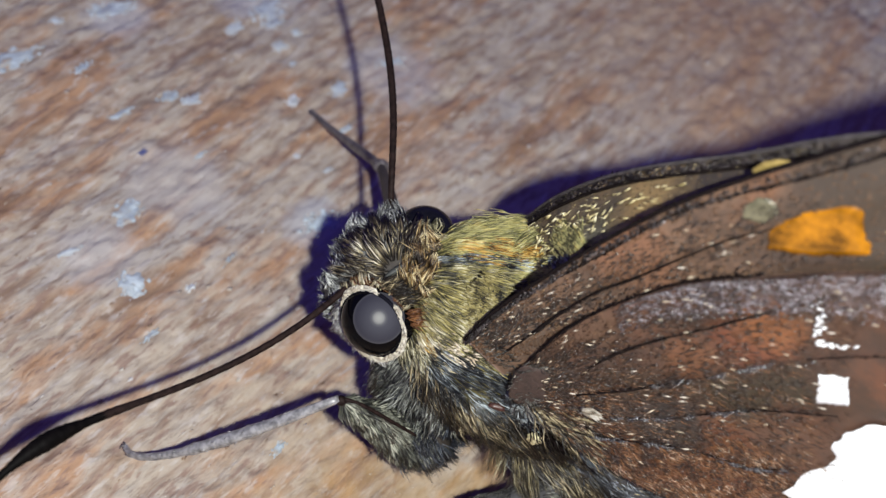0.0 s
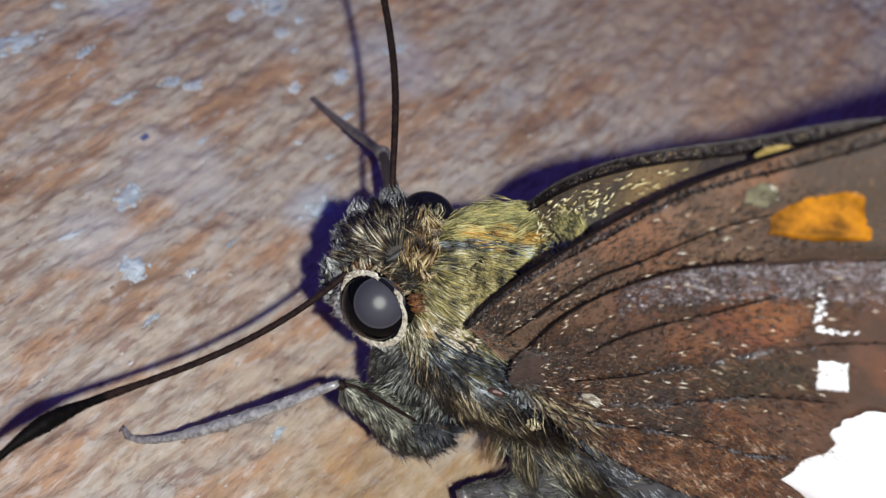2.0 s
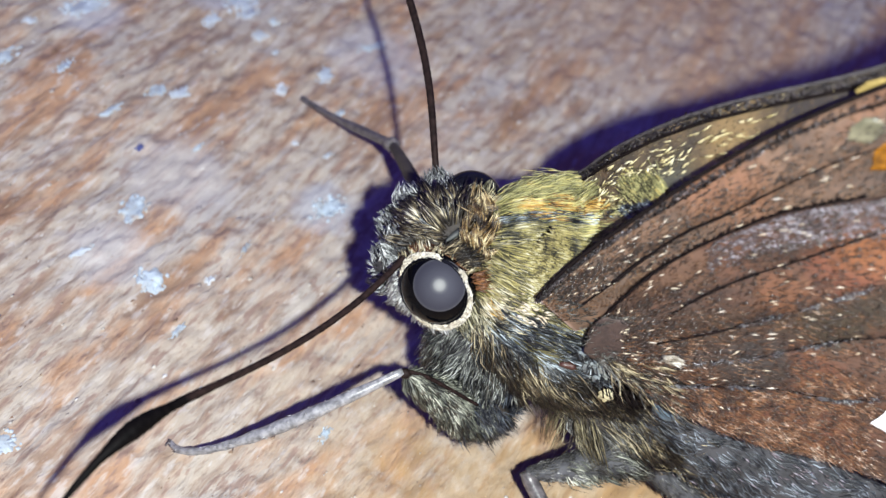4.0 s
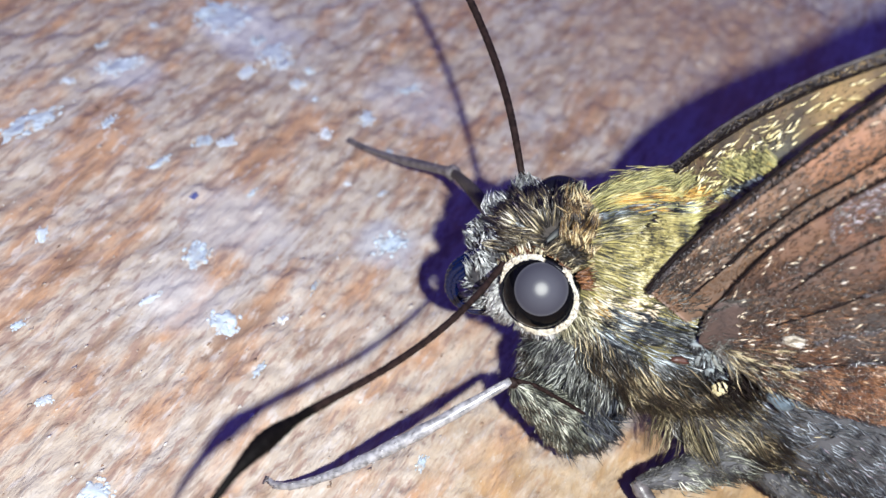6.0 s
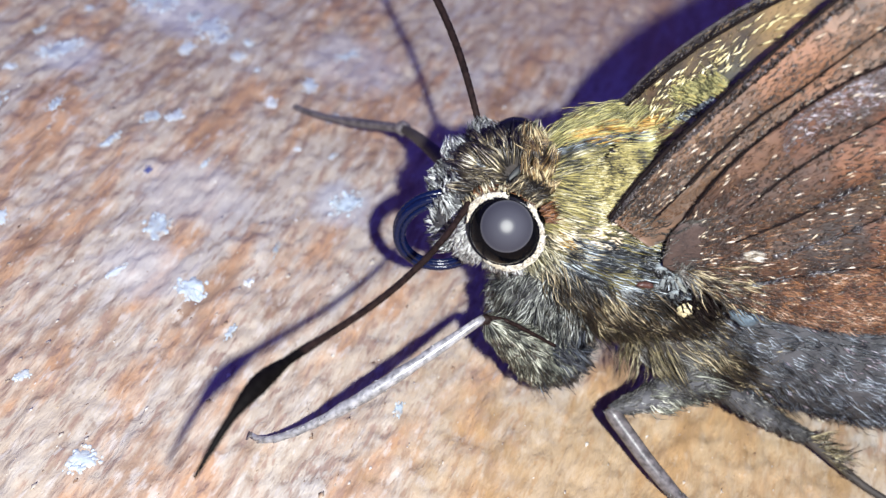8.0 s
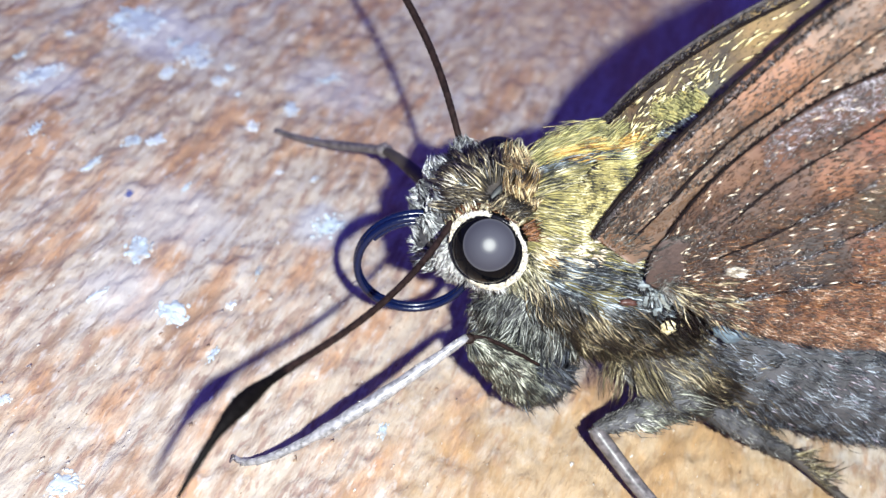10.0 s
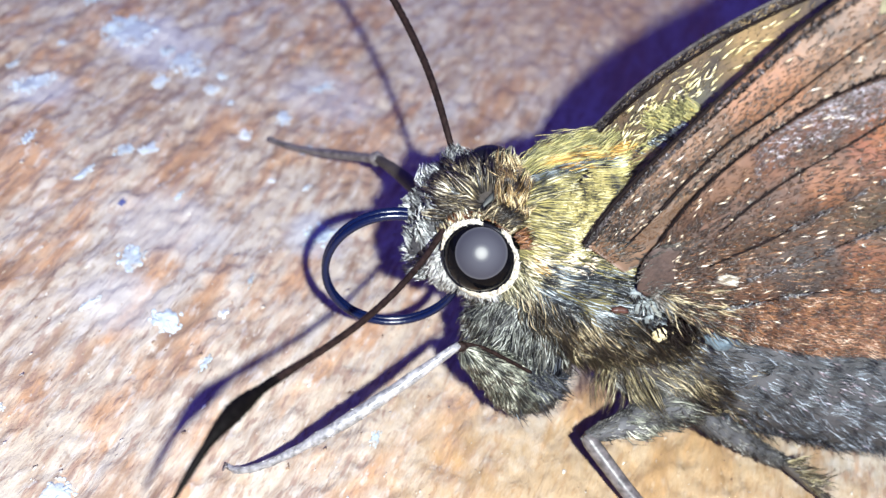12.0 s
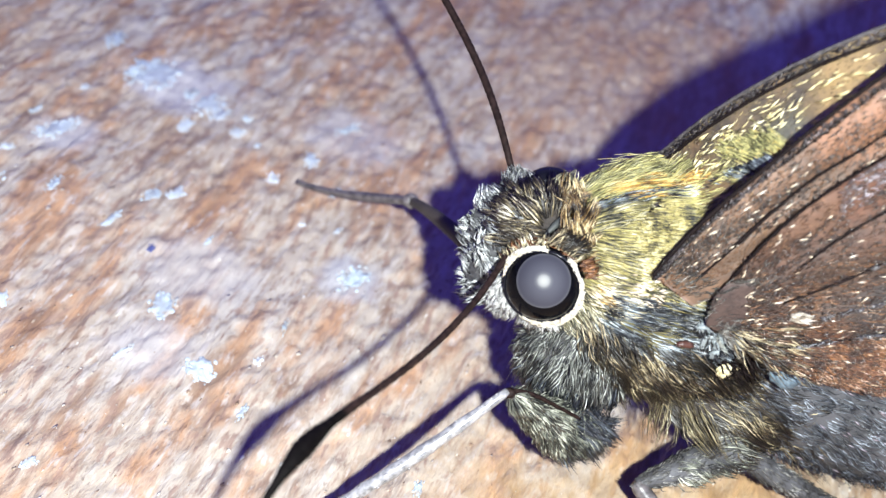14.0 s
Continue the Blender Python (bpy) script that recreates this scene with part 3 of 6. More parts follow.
def fleck(parent, x, y, a, b, turn, seed, material, label):
    """What is left of a paint spot: one ragged scrap and a crowd of crumbs round it, lying in the grain."""
    r = rng(seed)
    shapes = []
    crumbs = int(18 + 48 * a * b)
    for k in range(crumbs):
        q, ph = (0.0, 0.0) if k == 0 else (0.35 + 0.75 * r.random(), r.random() * 2 * math.pi)
        cx, cy = a * q * math.cos(ph), b * q * math.sin(ph)
        size = 0.70 if k == 0 else (0.07 + 0.17 * r.random()) * (1.25 - 0.6 * q)
        n = 64 if k == 0 else 16
        an = np.arange(n) * 2 * math.pi / n
        edge = 1 + 0.65 * (vnoise(np.arange(n) * (0.21 if k == 0 else 0.5), np.full(n, 3.7 * k), seed) - 0.5) + 0.34 * (vnoise(np.arange(n) * 0.8, np.full(n, 5.1 * k), seed) - 0.5)
        rows = []
        for f, up in ((0.55, 0.045), (0.9, 0.025), (1.05, -0.05)):
            px, py = cx + a * size * f * edge * np.cos(an), cy + b * size * f * edge * np.sin(an) * 1.1
            gx = x + px * math.cos(turn) - py * math.sin(turn)
            gy = y + px * math.sin(turn) + py * math.cos(turn)
            rows.append(np.stack([gx, gy, relief(gx, gy) + up + 0.02 * r.random()], 1))
        v = np.vstack([*rows, rows[0].mean(0)[None] + [0, 0, 0.01]])
        f = [(3 * n, j, (j + 1) % n) for j in range(n)]
        f += [(m * n + j, (m + 1) * n + j, (m + 1) * n + (j + 1) % n, m * n + (j + 1) % n) for m in range(2) for j in range(n)]
        shapes.append((v, f))
    return part("paint_fleck", joined(shapes), material, parent, label)


FLECKS = [  # place, half length, half width in mm
    (-17.1, 9.8, 1.5, 0.45), (-14.9, 14.4, 1.1, 0.45), (-9.4, 17.6, 0.9, 0.6), (-5.3, 14.5, 0.55, 0.32), (-6.78, 13.05, 0.42, 0.26),
    (-14.5, 10.7, 0.55, 0.2), (-11.1, 10.95, 0.5, 0.3), (-12.4, 9.3, 0.55, 0.22), (-10.3, 4.8, 0.75, 0.42), (-8.95, 1.88, 0.60, 0.50),
    (-7.13, 2.6, 0.26, 0.17), (-11.4, -5.6, 0.6, 0.42), (-3.9, 7.4, 0.85, 0.5), (-15.3, 4.4, 0.5, 0.2), (-5.7, 10.2, 0.16, 0.14),
    (-3.8, 17.0, 0.7, 0.22), (-7.6, 0.1, 0.45, 0.14), (-13.5, -2.6, 0.35, 0.2), (-8.2, 15.6, 0.4, 0.28), (-11.4, 19.3, 1.3, 0.7),
    (-4.4, 10.0, 0.3, 0.12), (-13.4, 21.5, 0.8, 0.4), (-7.4, 14.9, 0.2, 0.12), (-4.4, 12.4, 0.4, 0.16), (-2.3, -2.4, 0.4, 0.16),
    (-6.3, 4.3, 0.5, 0.1), (-16.4, 12.7, 0.3, 0.2), (-9.0, 8.6, 0.3, 0.1), (-15.0, 0.2, 0.3, 0.16), (-10.2, 15.9, 0.5, 0.3), (-12.0, 19.5, 1.2, 0.6), (-10.1, 18.3, 0.5, 0.3), (-8.9, 16.95, 0.6, 0.35), (-15.8, 15.6, 0.3, 0.2), (-14.2, 17.7, 0.25, 0.2), (-7.85, 16.8, 0.25, 0.2), (-10.25, 11.1, 0.45, 0.3), (-11.4, 2.3, 0.5, 0.15)]


WHITE_FLECKS = {(-6.78, 13.05), (-7.13, 2.6), (-5.7, 10.2)}


def flecks(parent):
    r = rng(5)
    for i, (x, y, a, b) in enumerate(FLECKS):
        white = (x, y) in WHITE_FLECKS
        fleck(parent, x, y, a, b, radians(GRAIN + r.normal() * 14), 20 + i, M_WHITE_FLECK if white else M_FLECK, "ragged scrap of white paint" if white else "ragged scrap of pale blue-grey paint")
    fleck(parent, -10.9, 7.8, 0.22, 0.13, radians(GRAIN), 90, M_BLUE_FLECK, "speck of dark blue paint")
    # grit: crumbs far too many to count
    n = 2800
    x, y = r.uniform(-22, 16, n), r.uniform(-9, 32, n)
    shapes_v, shapes_f = [], []
    s = 0.018 + 0.095 * r.random(n) ** 3.2
    z = relief(x, y)
    g, h = math.cos(radians(GRAIN)), math.sin(radians(GRAIN))
    q = np.array([[1.7 * g, 1.7 * h, 0], [-1.7 * g, -1.7 * h, 0], [-0.7 * h, 0.7 * g, 0], [0.7 * h, -0.7 * g, 0], [0, 0, 0.16], [0, 0, -0.5]])
    v = np.stack([x, y, z - 0.1 * s + 0.004], 1)[:, None] + q[None] * s[:, None, None] * (0.6 + 0.8 * r.random((n, 6, 1)))
    t = np.array([[0, 2, 4], [2, 1, 4], [1, 3, 4], [3, 0, 4], [2, 0, 5], [1, 2, 5], [3, 1, 5], [0, 3, 5]])
    f = (t[None] + np.arange(n)[:, None, None] * 6).reshape(-1, 3).tolist()
    part("grit", (v.reshape(-1, 3), f), M_CRUMB, parent, "pale and dark crumbs and fibres in the wood grain", "stuff")


# ---------------------------------------------------------------- the butterfly
def near_y(x, z):
    """The left wings' surface: nearly upright, leaning a little out to the back."""
    return -0.19 * x - 0.03 * z - 1.99


def far_y(x, z):
    """The right wings' surface, which leans over until it touches the left wings."""
    return np.maximum(5.85 - 0.10 * x - 0.42 * z, near_y(x, z) + 0.22)


def wing_shape(lead, trail, side, lift=0.0, ripple=0.10, seed=0, thick=0.07, nu=110, nv=70, sag=0.0):
    """A thin double skin between the leading and the trailing edge. Returns the mesh and a function of (u, v)."""
    A, B = catmull(lead, nu), catmull(trail, nu)

    def at(u, v):
        iu = np.clip(u, 0, 1) * (nu - 1)
        k = np.minimum(iu.astype(int), nu - 2)
        f = (iu - k)[..., None]
        a = A[k] * (1 - f) + A[k + 1] * f
        b = B[k] * (1 - f) + B[k + 1] * f
        xz = a * (1 - v[..., None]) + b * v[..., None]
        x, z = xz[..., 0], xz[..., 1]
        fold = ripple * np.sin(v * 21 + seed) * np.clip(u * 3, 0, 1) + 0.5 * ripple * (vnoise(x * 0.9, z * 0.9, seed) - 0.5)
        y = side(x, z) - lift + fold
        if sag:
            y = np.maximum(y - sag * np.clip(v / 0.26, 0, 1) ** 1.2, np.minimum(y, near_y(x, z) + 0.35))
        return np.stack([x, y, z], -1)

    U, V = np.meshgrid(np.linspace(0, 1, nu), np.linspace(0, 1, nv), indexing="ij")
    edge = 0.5 * np.minimum(1, 8 * np.minimum(V, 1 - V)) + 0.5
    front = at(U, V)
    back = front.copy()
    front[..., 1] -= thick * 0.5 * edge
    back[..., 1] += thick * 0.5 * edge
    n = nu * nv
    v = np.vstack([front.reshape(-1, 3), back.reshape(-1, 3)])
    i, j = np.meshgrid(np.arange(nu - 1), np.arange(nv - 1), indexing="ij")
    a = (i * nv + j).ravel()
    f = np.stack([a, a + nv, a + nv + 1, a + 1], 1).tolist()
    f += (np.stack([a + 1, a + nv + 1, a + nv, a], 1) + n).tolist()
    ring = [q * nv for q in range(nu)] + [(nu - 1) * nv + q for q in range(1, nv)] + [q * nv + nv - 1 for q in range(nu - 2, -1, -1)] + [q for q in range(nv - 2, 0, -1)]
    f += [(ring[q], ring[(q + 1) % len(ring)], ring[(q + 1) % len(ring)] + n, ring[q] + n) for q in range(len(ring))]
    return (v, f), at


def on_wing(r, n, at, u=(0, 1), v=(0, 1), power=1.0):
    U, V = r.uniform(*u, n) ** power, r.uniform(*v, n)
    p = at(U, V)
    du, dv = at(U + 0.01, V) - p, at(U, V + 0.02) - p
    nn = np.cross(du, dv)
    nn /= np.linalg.norm(nn, axis=1)[:, None] + 1e-9
    nn[nn[:, 1] > 0] *= -1
    return p - np.array([0, 0.04, 0]), nn, du / (np.linalg.norm(du, axis=1)[:, None] + 1e-9)


def ribs(points, side, lift, radius, parent, name="vein"):
    """A wing vein: a low uneven ridge that thins out at both ends."""
    c = catmull(points, 90)
    x, z = c[:, 0], c[:, 1]
    u = np.linspace(0, 1, 90)
    line = np.stack([x, side(x, z) - lift, z], 1)
    r = radius * np.interp(u, [0, 0.10, 0.3, 0.6, 1], [0.5, 1, 0.75, 0.5, 0.3]) * (0.7 + 0.6 * vnoise(u * 37, u * 0 + x[0], 3))
    vein = part(name, tube(line, r, 8, 0.6), M_VEIN, parent)
    g = rng(int(abs(x[0] * 100)))
    n = 170
    k = g.integers(2, 86, n)
    d = np.gradient(line, axis=0)[k]
    d /= np.linalg.norm(d, axis=1)[:, None]
    lie = d * 1.8 + np.array([-0.5, 0, 0.4]) * g.choice([-1, 1], n)[:, None]
    part("vein_fringe", strands(g, line[k] + np.array([0, 0.02, 0]), np.tile([-0.19, -1.0, 0.0], (n, 1)), lie, 0.18, 0.045, 0.06, 0.1, 0.2, 0.4), M_VEIN, vein, "", "stuff")
    return vein


def spot(outline, side, lift, material, parent, label, dome=0.06, crisp=False):
    """A patch of coloured scales raised a little from the wing."""
    if crisp:
        ring = np.array([*outline, outline[0]], float)
        u = np.linspace(0, len(outline), 49)[:-1]
        c = np.stack([np.interp(u, np.arange(len(ring)), ring[:, q]) for q in (0, 1)], 1)
    else:
        c = catmull([*outline, outline[0]], 49)[:-1]
    r = 1 + 0.16 * (vnoise(np.arange(48) * 0.9, np.zeros(48), 4) - 0.5)
    mid = c.mean(0)
    rings = [0.35, 0.7, 0.94, 1.0]
    v, f = [], []
    for k, q in enumerate(rings):
        p = mid + (c - mid) * q * r[:, None]
        h = lift + (dome * (1.0, 0.9, 0.7, -0.6)[k])
        v.append(np.stack([p[:, 0], side(p[:, 0], p[:, 1]) - h, p[:, 1]], 1))
    v = np.vstack([*v, [[mid[0], float(side(mid[0], mid[1])) - lift - dome, mid[1]]]])
    m = 48
    f = [(len(v) - 1, j, (j + 1) % m) for j in range(m)]
    f += [(k * m + j, (k + 1) * m + j, (k + 1) * m + (j + 1) % m, k * m + (j + 1) % m) for k in range(3) for j in range(m)]
    return part("wing_spot", (v, f), material, parent, label)


HEAD, HEAD_R = (-0.6, -0.15, 7.15), (1.45, 1.45, 1.45)
EYES = {-1: np.array([-0.58, -1.73, 7.18]), 1: np.array([-0.12, 1.40, 7.66])}  # the head is tilted: the right eye sits higher
EYE_R = 1.08
CHEST, CHEST_R = (3.6, 0.0, 6.7), (3.3, 2.9, 3.35)
BELLY = catmull([(5.6, 0, 5.9), (8.5, 0, 4.25), (12.5, 0, 3.5), (17, 0, 3.2), (22, 0, 3.1)], 40)
BELLY_R = catmull([(0, 2.55), (1, 2.8), (2, 2.85), (3, 2.4), (4, 0.8)], 40)[:, 1]


MANTLE, MANTLE_R = (4.2, 0.0, 6.75), (4.9, 2.95, 3.4)  # the furry shoulders, drawn forward to the neck
BARE = np.array([-0.52, -0.86, 8.52])  # a smooth grey spot beside the antenna


def eye_scales(root, eye, r):
    """Cream scales round the eye: a thick brow, a gap, a thin band behind and a white tuft below."""
    c = EYES[-1]
    axis = np.array([-0.343, -0.909, 0.239])
    axis /= np.linalg.norm(axis)
    right = np.array([1.0, 0, 0]) - axis * axis[0]
    right /= np.linalg.norm(right)
    up = np.cross(right, axis)
    up *= np.sign(up[2])
    ring_at = lambda a, q, h=0.44: c + axis * np.asarray(h)[..., None] + np.asarray(q)[..., None] * (np.cos(a)[..., None] * right + np.sin(a)[..., None] * up)
    turn = [-180, -150, -125, -105, -70, -50, -20, 20, 42, 50, 60, 66, 96, 102, 130, 150, 172, 180]
    wide = [0.02, 0.0, 0.0, 0.05, 0.18, 0.17, 0.15, 0.10, 0.04, 0.12, 0.10, 0.0, 0.0, 0.11, 0.15, 0.17, 0.08, 0.02]
    ph = np.linspace(-math.pi, math.pi, 121)[:-1]
    width = np.interp(np.degrees(ph), turn, wide)
    part("eye_rim", tube(np.vstack([ring_at(ph, np.full(120, 1.005), np.full(120, 0.38)), ring_at(ph[:1], np.full(1, 1.005), np.full(1, 0.38))]), 0.06, 10, cap=False), M_DARK_EYE, root, "dark rim of the eye")
    band = ring_at(ph, 1.03 + width * 0.5, 0.40 - width * 0.35)
    thick = width * 0.44 + 0.004
    part("eye_ring", tube(np.vstack([band, band[:1]]), np.append(thick, thick[0]), 10, 1.0, cap=False), M_CREAM, root, "cream-white ring of scales round the eye")
    n = 1100
    a = r.uniform(-math.pi, math.pi, n)
    w = np.interp(np.degrees(a), turn, wide)
    keep = (r.random(n) < w / 0.2) & (w > 0.03)
    a, w = a[keep], w[keep]
    n = len(a)
    q = r.random(n)
    rad = ring_at(a, np.ones(n), np.zeros(n)) - c - axis * 0.0
    along = np.cross(axis, rad)
    face = axis * 0.85 + rad * (q - 0.35)[:, None]
    face /= np.linalg.norm(face, axis=1)[:, None]
    roots = ring_at(a, 1.03 + w * q, 0.42 - 0.25 * w * q)
    lie = along * r.choice([-1, 1], n)[:, None] + rad * (0.1 + 0.5 * r.random(n))[:, None]
    part("rim_fringe", flakes(r, roots, face, lie, 0.20, 0.04, 0.03, 0.002), M_RING, eye, "cream-white scales round the eye", "stuff")
    # cream and rust tufts on the brow
    n = 200
    a = np.radians(r.uniform(48, 165, n))
    roots = ring_at(a, 1.10 + 0.14 * r.random(n), 0.30 - 0.22 * r.random(n))
    rad = ring_at(a, np.ones(n), np.zeros(n)) - c
    out = rad * 0.6 + axis * 0.6
    for k, mat, label in ((slice(0, 130), M_BUFF_FUR, "cream scales on the brow"), (slice(130, n), M_RUST_FUR, "rust scales on the brow")):
        part("brow_tuft", strands(r, roots[k], out[k], rad[k] * 0.8 + np.array([0.2, 0, 0.2]), 0.34, 0.05, 0.4, 0.2, 0.4, 0.5, clump=0.5), mat, eye, label, "stuff")
    # loose white hair under the eye
    n = 420
    a = np.radians(r.uniform(-150, -55, n))
    roots = ring_at(a, 1.10 + 0.10 * r.random(n), 0.34 - 0.25 * r.random(n))
    rad = ring_at(a, np.ones(n), np.zeros(n)) - c
    part("lash_tuft", strands(r, roots, rad * 0.7 + axis * 0.5, rad + np.array([0.25, 0, -0.3]), 0.42, 0.035, 0.25, 0.3, 0.35, 0.5, clump=0.5), M_CHEEK_FUR, eye, "loose white hair below the eye", "stuff")
    # a rust-brown tuft at the back corner of the brow and a dark one over the gap
    for lo, hi, mat, label, m, size in ((24, 48, M_RUST_FUR, "rust-brown tuft at the brow", 60, 0.42), (58, 100, M_BROWN_FUR, "dark brow hair", 260, 0.55)):
        a = np.radians(r.uniform(lo, hi, m))
        roots = ring_at(a, 1.16 + 0.18 * r.random(m), 0.30 - 0.2 * r.random(m))
        rad = ring_at(a, np.ones(m), np.zeros(m)) - c
        part("brow_fringe", strands(r, roots, rad * 0.6 + axis * 0.6, rad * 0.5 + np.array([0.6, 0, 0.25]), size, 0.045, 0.35, 0.2, 0.3, 0.5, clump=0.15), mat, eye, label, "stuff")


def head(root):
    r = rng(31)
    h = part("head", blob(HEAD, HEAD_R, rough=0.12, seed=2), M_SKIN, root)
    clear = lambda p, k=1.16: np.minimum(np.linalg.norm(p - EYES[-1], axis=1), np.linalg.norm(p - EYES[1], axis=1)) > EYE_R * k
    off_bare = lambda p, k: np.linalg.norm((p - BARE) / np.array([1.1, 1.1, 1.0]), axis=1) > k
    # crown: dark tufts that fan out from the bare spot
    p, n = on_blob(r, 1050, HEAD, HEAD_R, lambda p, n: clear(p, 1.12) & off_bare(p, 0.27) & (n[:, 2] > 0.35) & (p[:, 0] < -0.25) & (p[:, 0] > -1.75))
    away = (p - BARE) * np.array([1.0, 0.7, 0.4])
    away /= np.linalg.norm(away, axis=1)[:, None]
    part("crown_fur", strands(r, p, n, away + np.array([-0.15, 0, 0.55]), 0.80, 0.062, 1.0, 0.15, 0.24, 0.6, clump=0.7), M_HEAD_FUR, h, "dark brown head tufts with buff tips", "stuff")
    p, n = on_blob(r, 620, HEAD, HEAD_R, lambda p, n: clear(p, 1.12) & (n[:, 2] > 0.0) & (p[:, 0] < -1.2))
    part("forehead_coat", strands(r, p, n, (-0.7, 0, 0.5), 0.42, 0.085, 0.8, 0.15, 0.35, 0.4, clump=0.6), M_PALP_FUR, h, "pale grey scales on the forehead", "stuff")
    part("bare_spot", tube(catmull([(-0.80, -1.12, 8.26), (-0.52, -0.86, 8.46), (-0.26, -0.55, 8.62)], 16), 0.10 * np.sin(np.linspace(0.25, math.pi - 0.25, 16)), 14), skin_material("bare_grey", (0.016, 0.018, 0.018), (0.042, 0.045, 0.043), 3.0, 0.6, 0.15), h, "smooth grey bare spot on the crown")
    # nape: an upright tawny ridge between the eyes and the shoulders
    p, n = on_blob(r, 760, (0.12, -0.05, 7.25), (0.55, 1.62, 1.38), lambda p, n: clear(p, 1.1) & (n[:, 2] > 0.1) & (p[:, 0] > -0.25))
    part("nape_fur", strands(r, p, n, (-0.12, -0.1, 0.9), 0.90, 0.058, 0.9, 0.12, 0.20, 0.6, clump=0.7), M_TAWNY_FUR, h, "tawny ridge of hair behind the head", "stuff")
    p, n = on_blob(r, 150, (-0.05, 0.72, 8.45), (0.45, 0.4, 0.35), lambda p, n: clear(p, 0.92))
    part("ear_tuft", strands(r, p, n, (0.1, -0.3, 0.9), 0.55, 0.06, 0.8, 0.12, 0.25, 0.6, clump=0.7), M_OLIVE_FUR, h, "pale olive tuft before the other eye", "stuff")
    p, n = on_blob(r, 230, (-1.05, 1.0, 7.95), (0.62, 0.75, 0.55), lambda p, n: clear(p, 0.95) & (n[:, 2] > -0.1))
    part("socket_tuft", strands(r, p, n, (-0.35, 0.1, 0.8), 0.36, 0.060, 0.7, 0.15, 0.40, 0.5, clump=0.25), M_PALP_FUR, h, "blue-grey scale tufts round the antenna socket", "stuff")
    p, n = on_blob(r, 1500, HEAD, (1.45, 1.75, 1.6), lambda p, n: clear(p, 1.1) & (n[:, 2] < -0.05))
    part("throat_fur", strands(r, p, n, (0.1, 0, -1), 0.55, 0.045, 0.5, 0.2, 0.5, clump=0.55), M_LOBE_FUR, h, "pale grey throat fur", "stuff")
    for s in (-1, 1):
        c = EYES[s]
        # the near eye alone carries the painted torch glow
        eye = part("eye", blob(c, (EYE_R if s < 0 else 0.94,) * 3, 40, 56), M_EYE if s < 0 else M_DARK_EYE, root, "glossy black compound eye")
        if s < 0:
            eye_scales(root, eye, r)
    cheek = ((-1.25, -1.25, 6.35), (0.55, 0.55, 0.75))
    p, n = on_blob(r, 700, *cheek, lambda p, n: clear(p, 1.0) & (n[:, 1] < 0.3))
    part("cheek_fur", strands(r, p, n, (-0.3, -0.2, -0.8), 0.38, 0.055, 0.5, 0.2, 0.4, 0.4, clump=0.5), M_CHEEK_FUR, h, "whitish cheek scales before the eye", "stuff")
    for s in (-1, 1):
        cc, rr = (-1.70, s * 0.62 + 0.05, 6.65 + 0.15 * s), (0.70, 0.58, 1.22)
        palp = part("palp", blob(cc, rr, 20, 28, 0.2, 5), M_SKIN_GREY, root, "upturned face palp clad in grey scales")
        p, n = on_blob(r, 620, cc, rr, lambda p, n: (n[:, 0] < 0.55) & clear(p, 1.05))
        part("palp_coat", strands(r, p, n, (-0.6, 0, 0.7), 0.50, 0.12, 0.8, 0.2, 0.5, 0.3, clump=0.55), M_PALP_FUR, palp, "", "stuff")
    return h


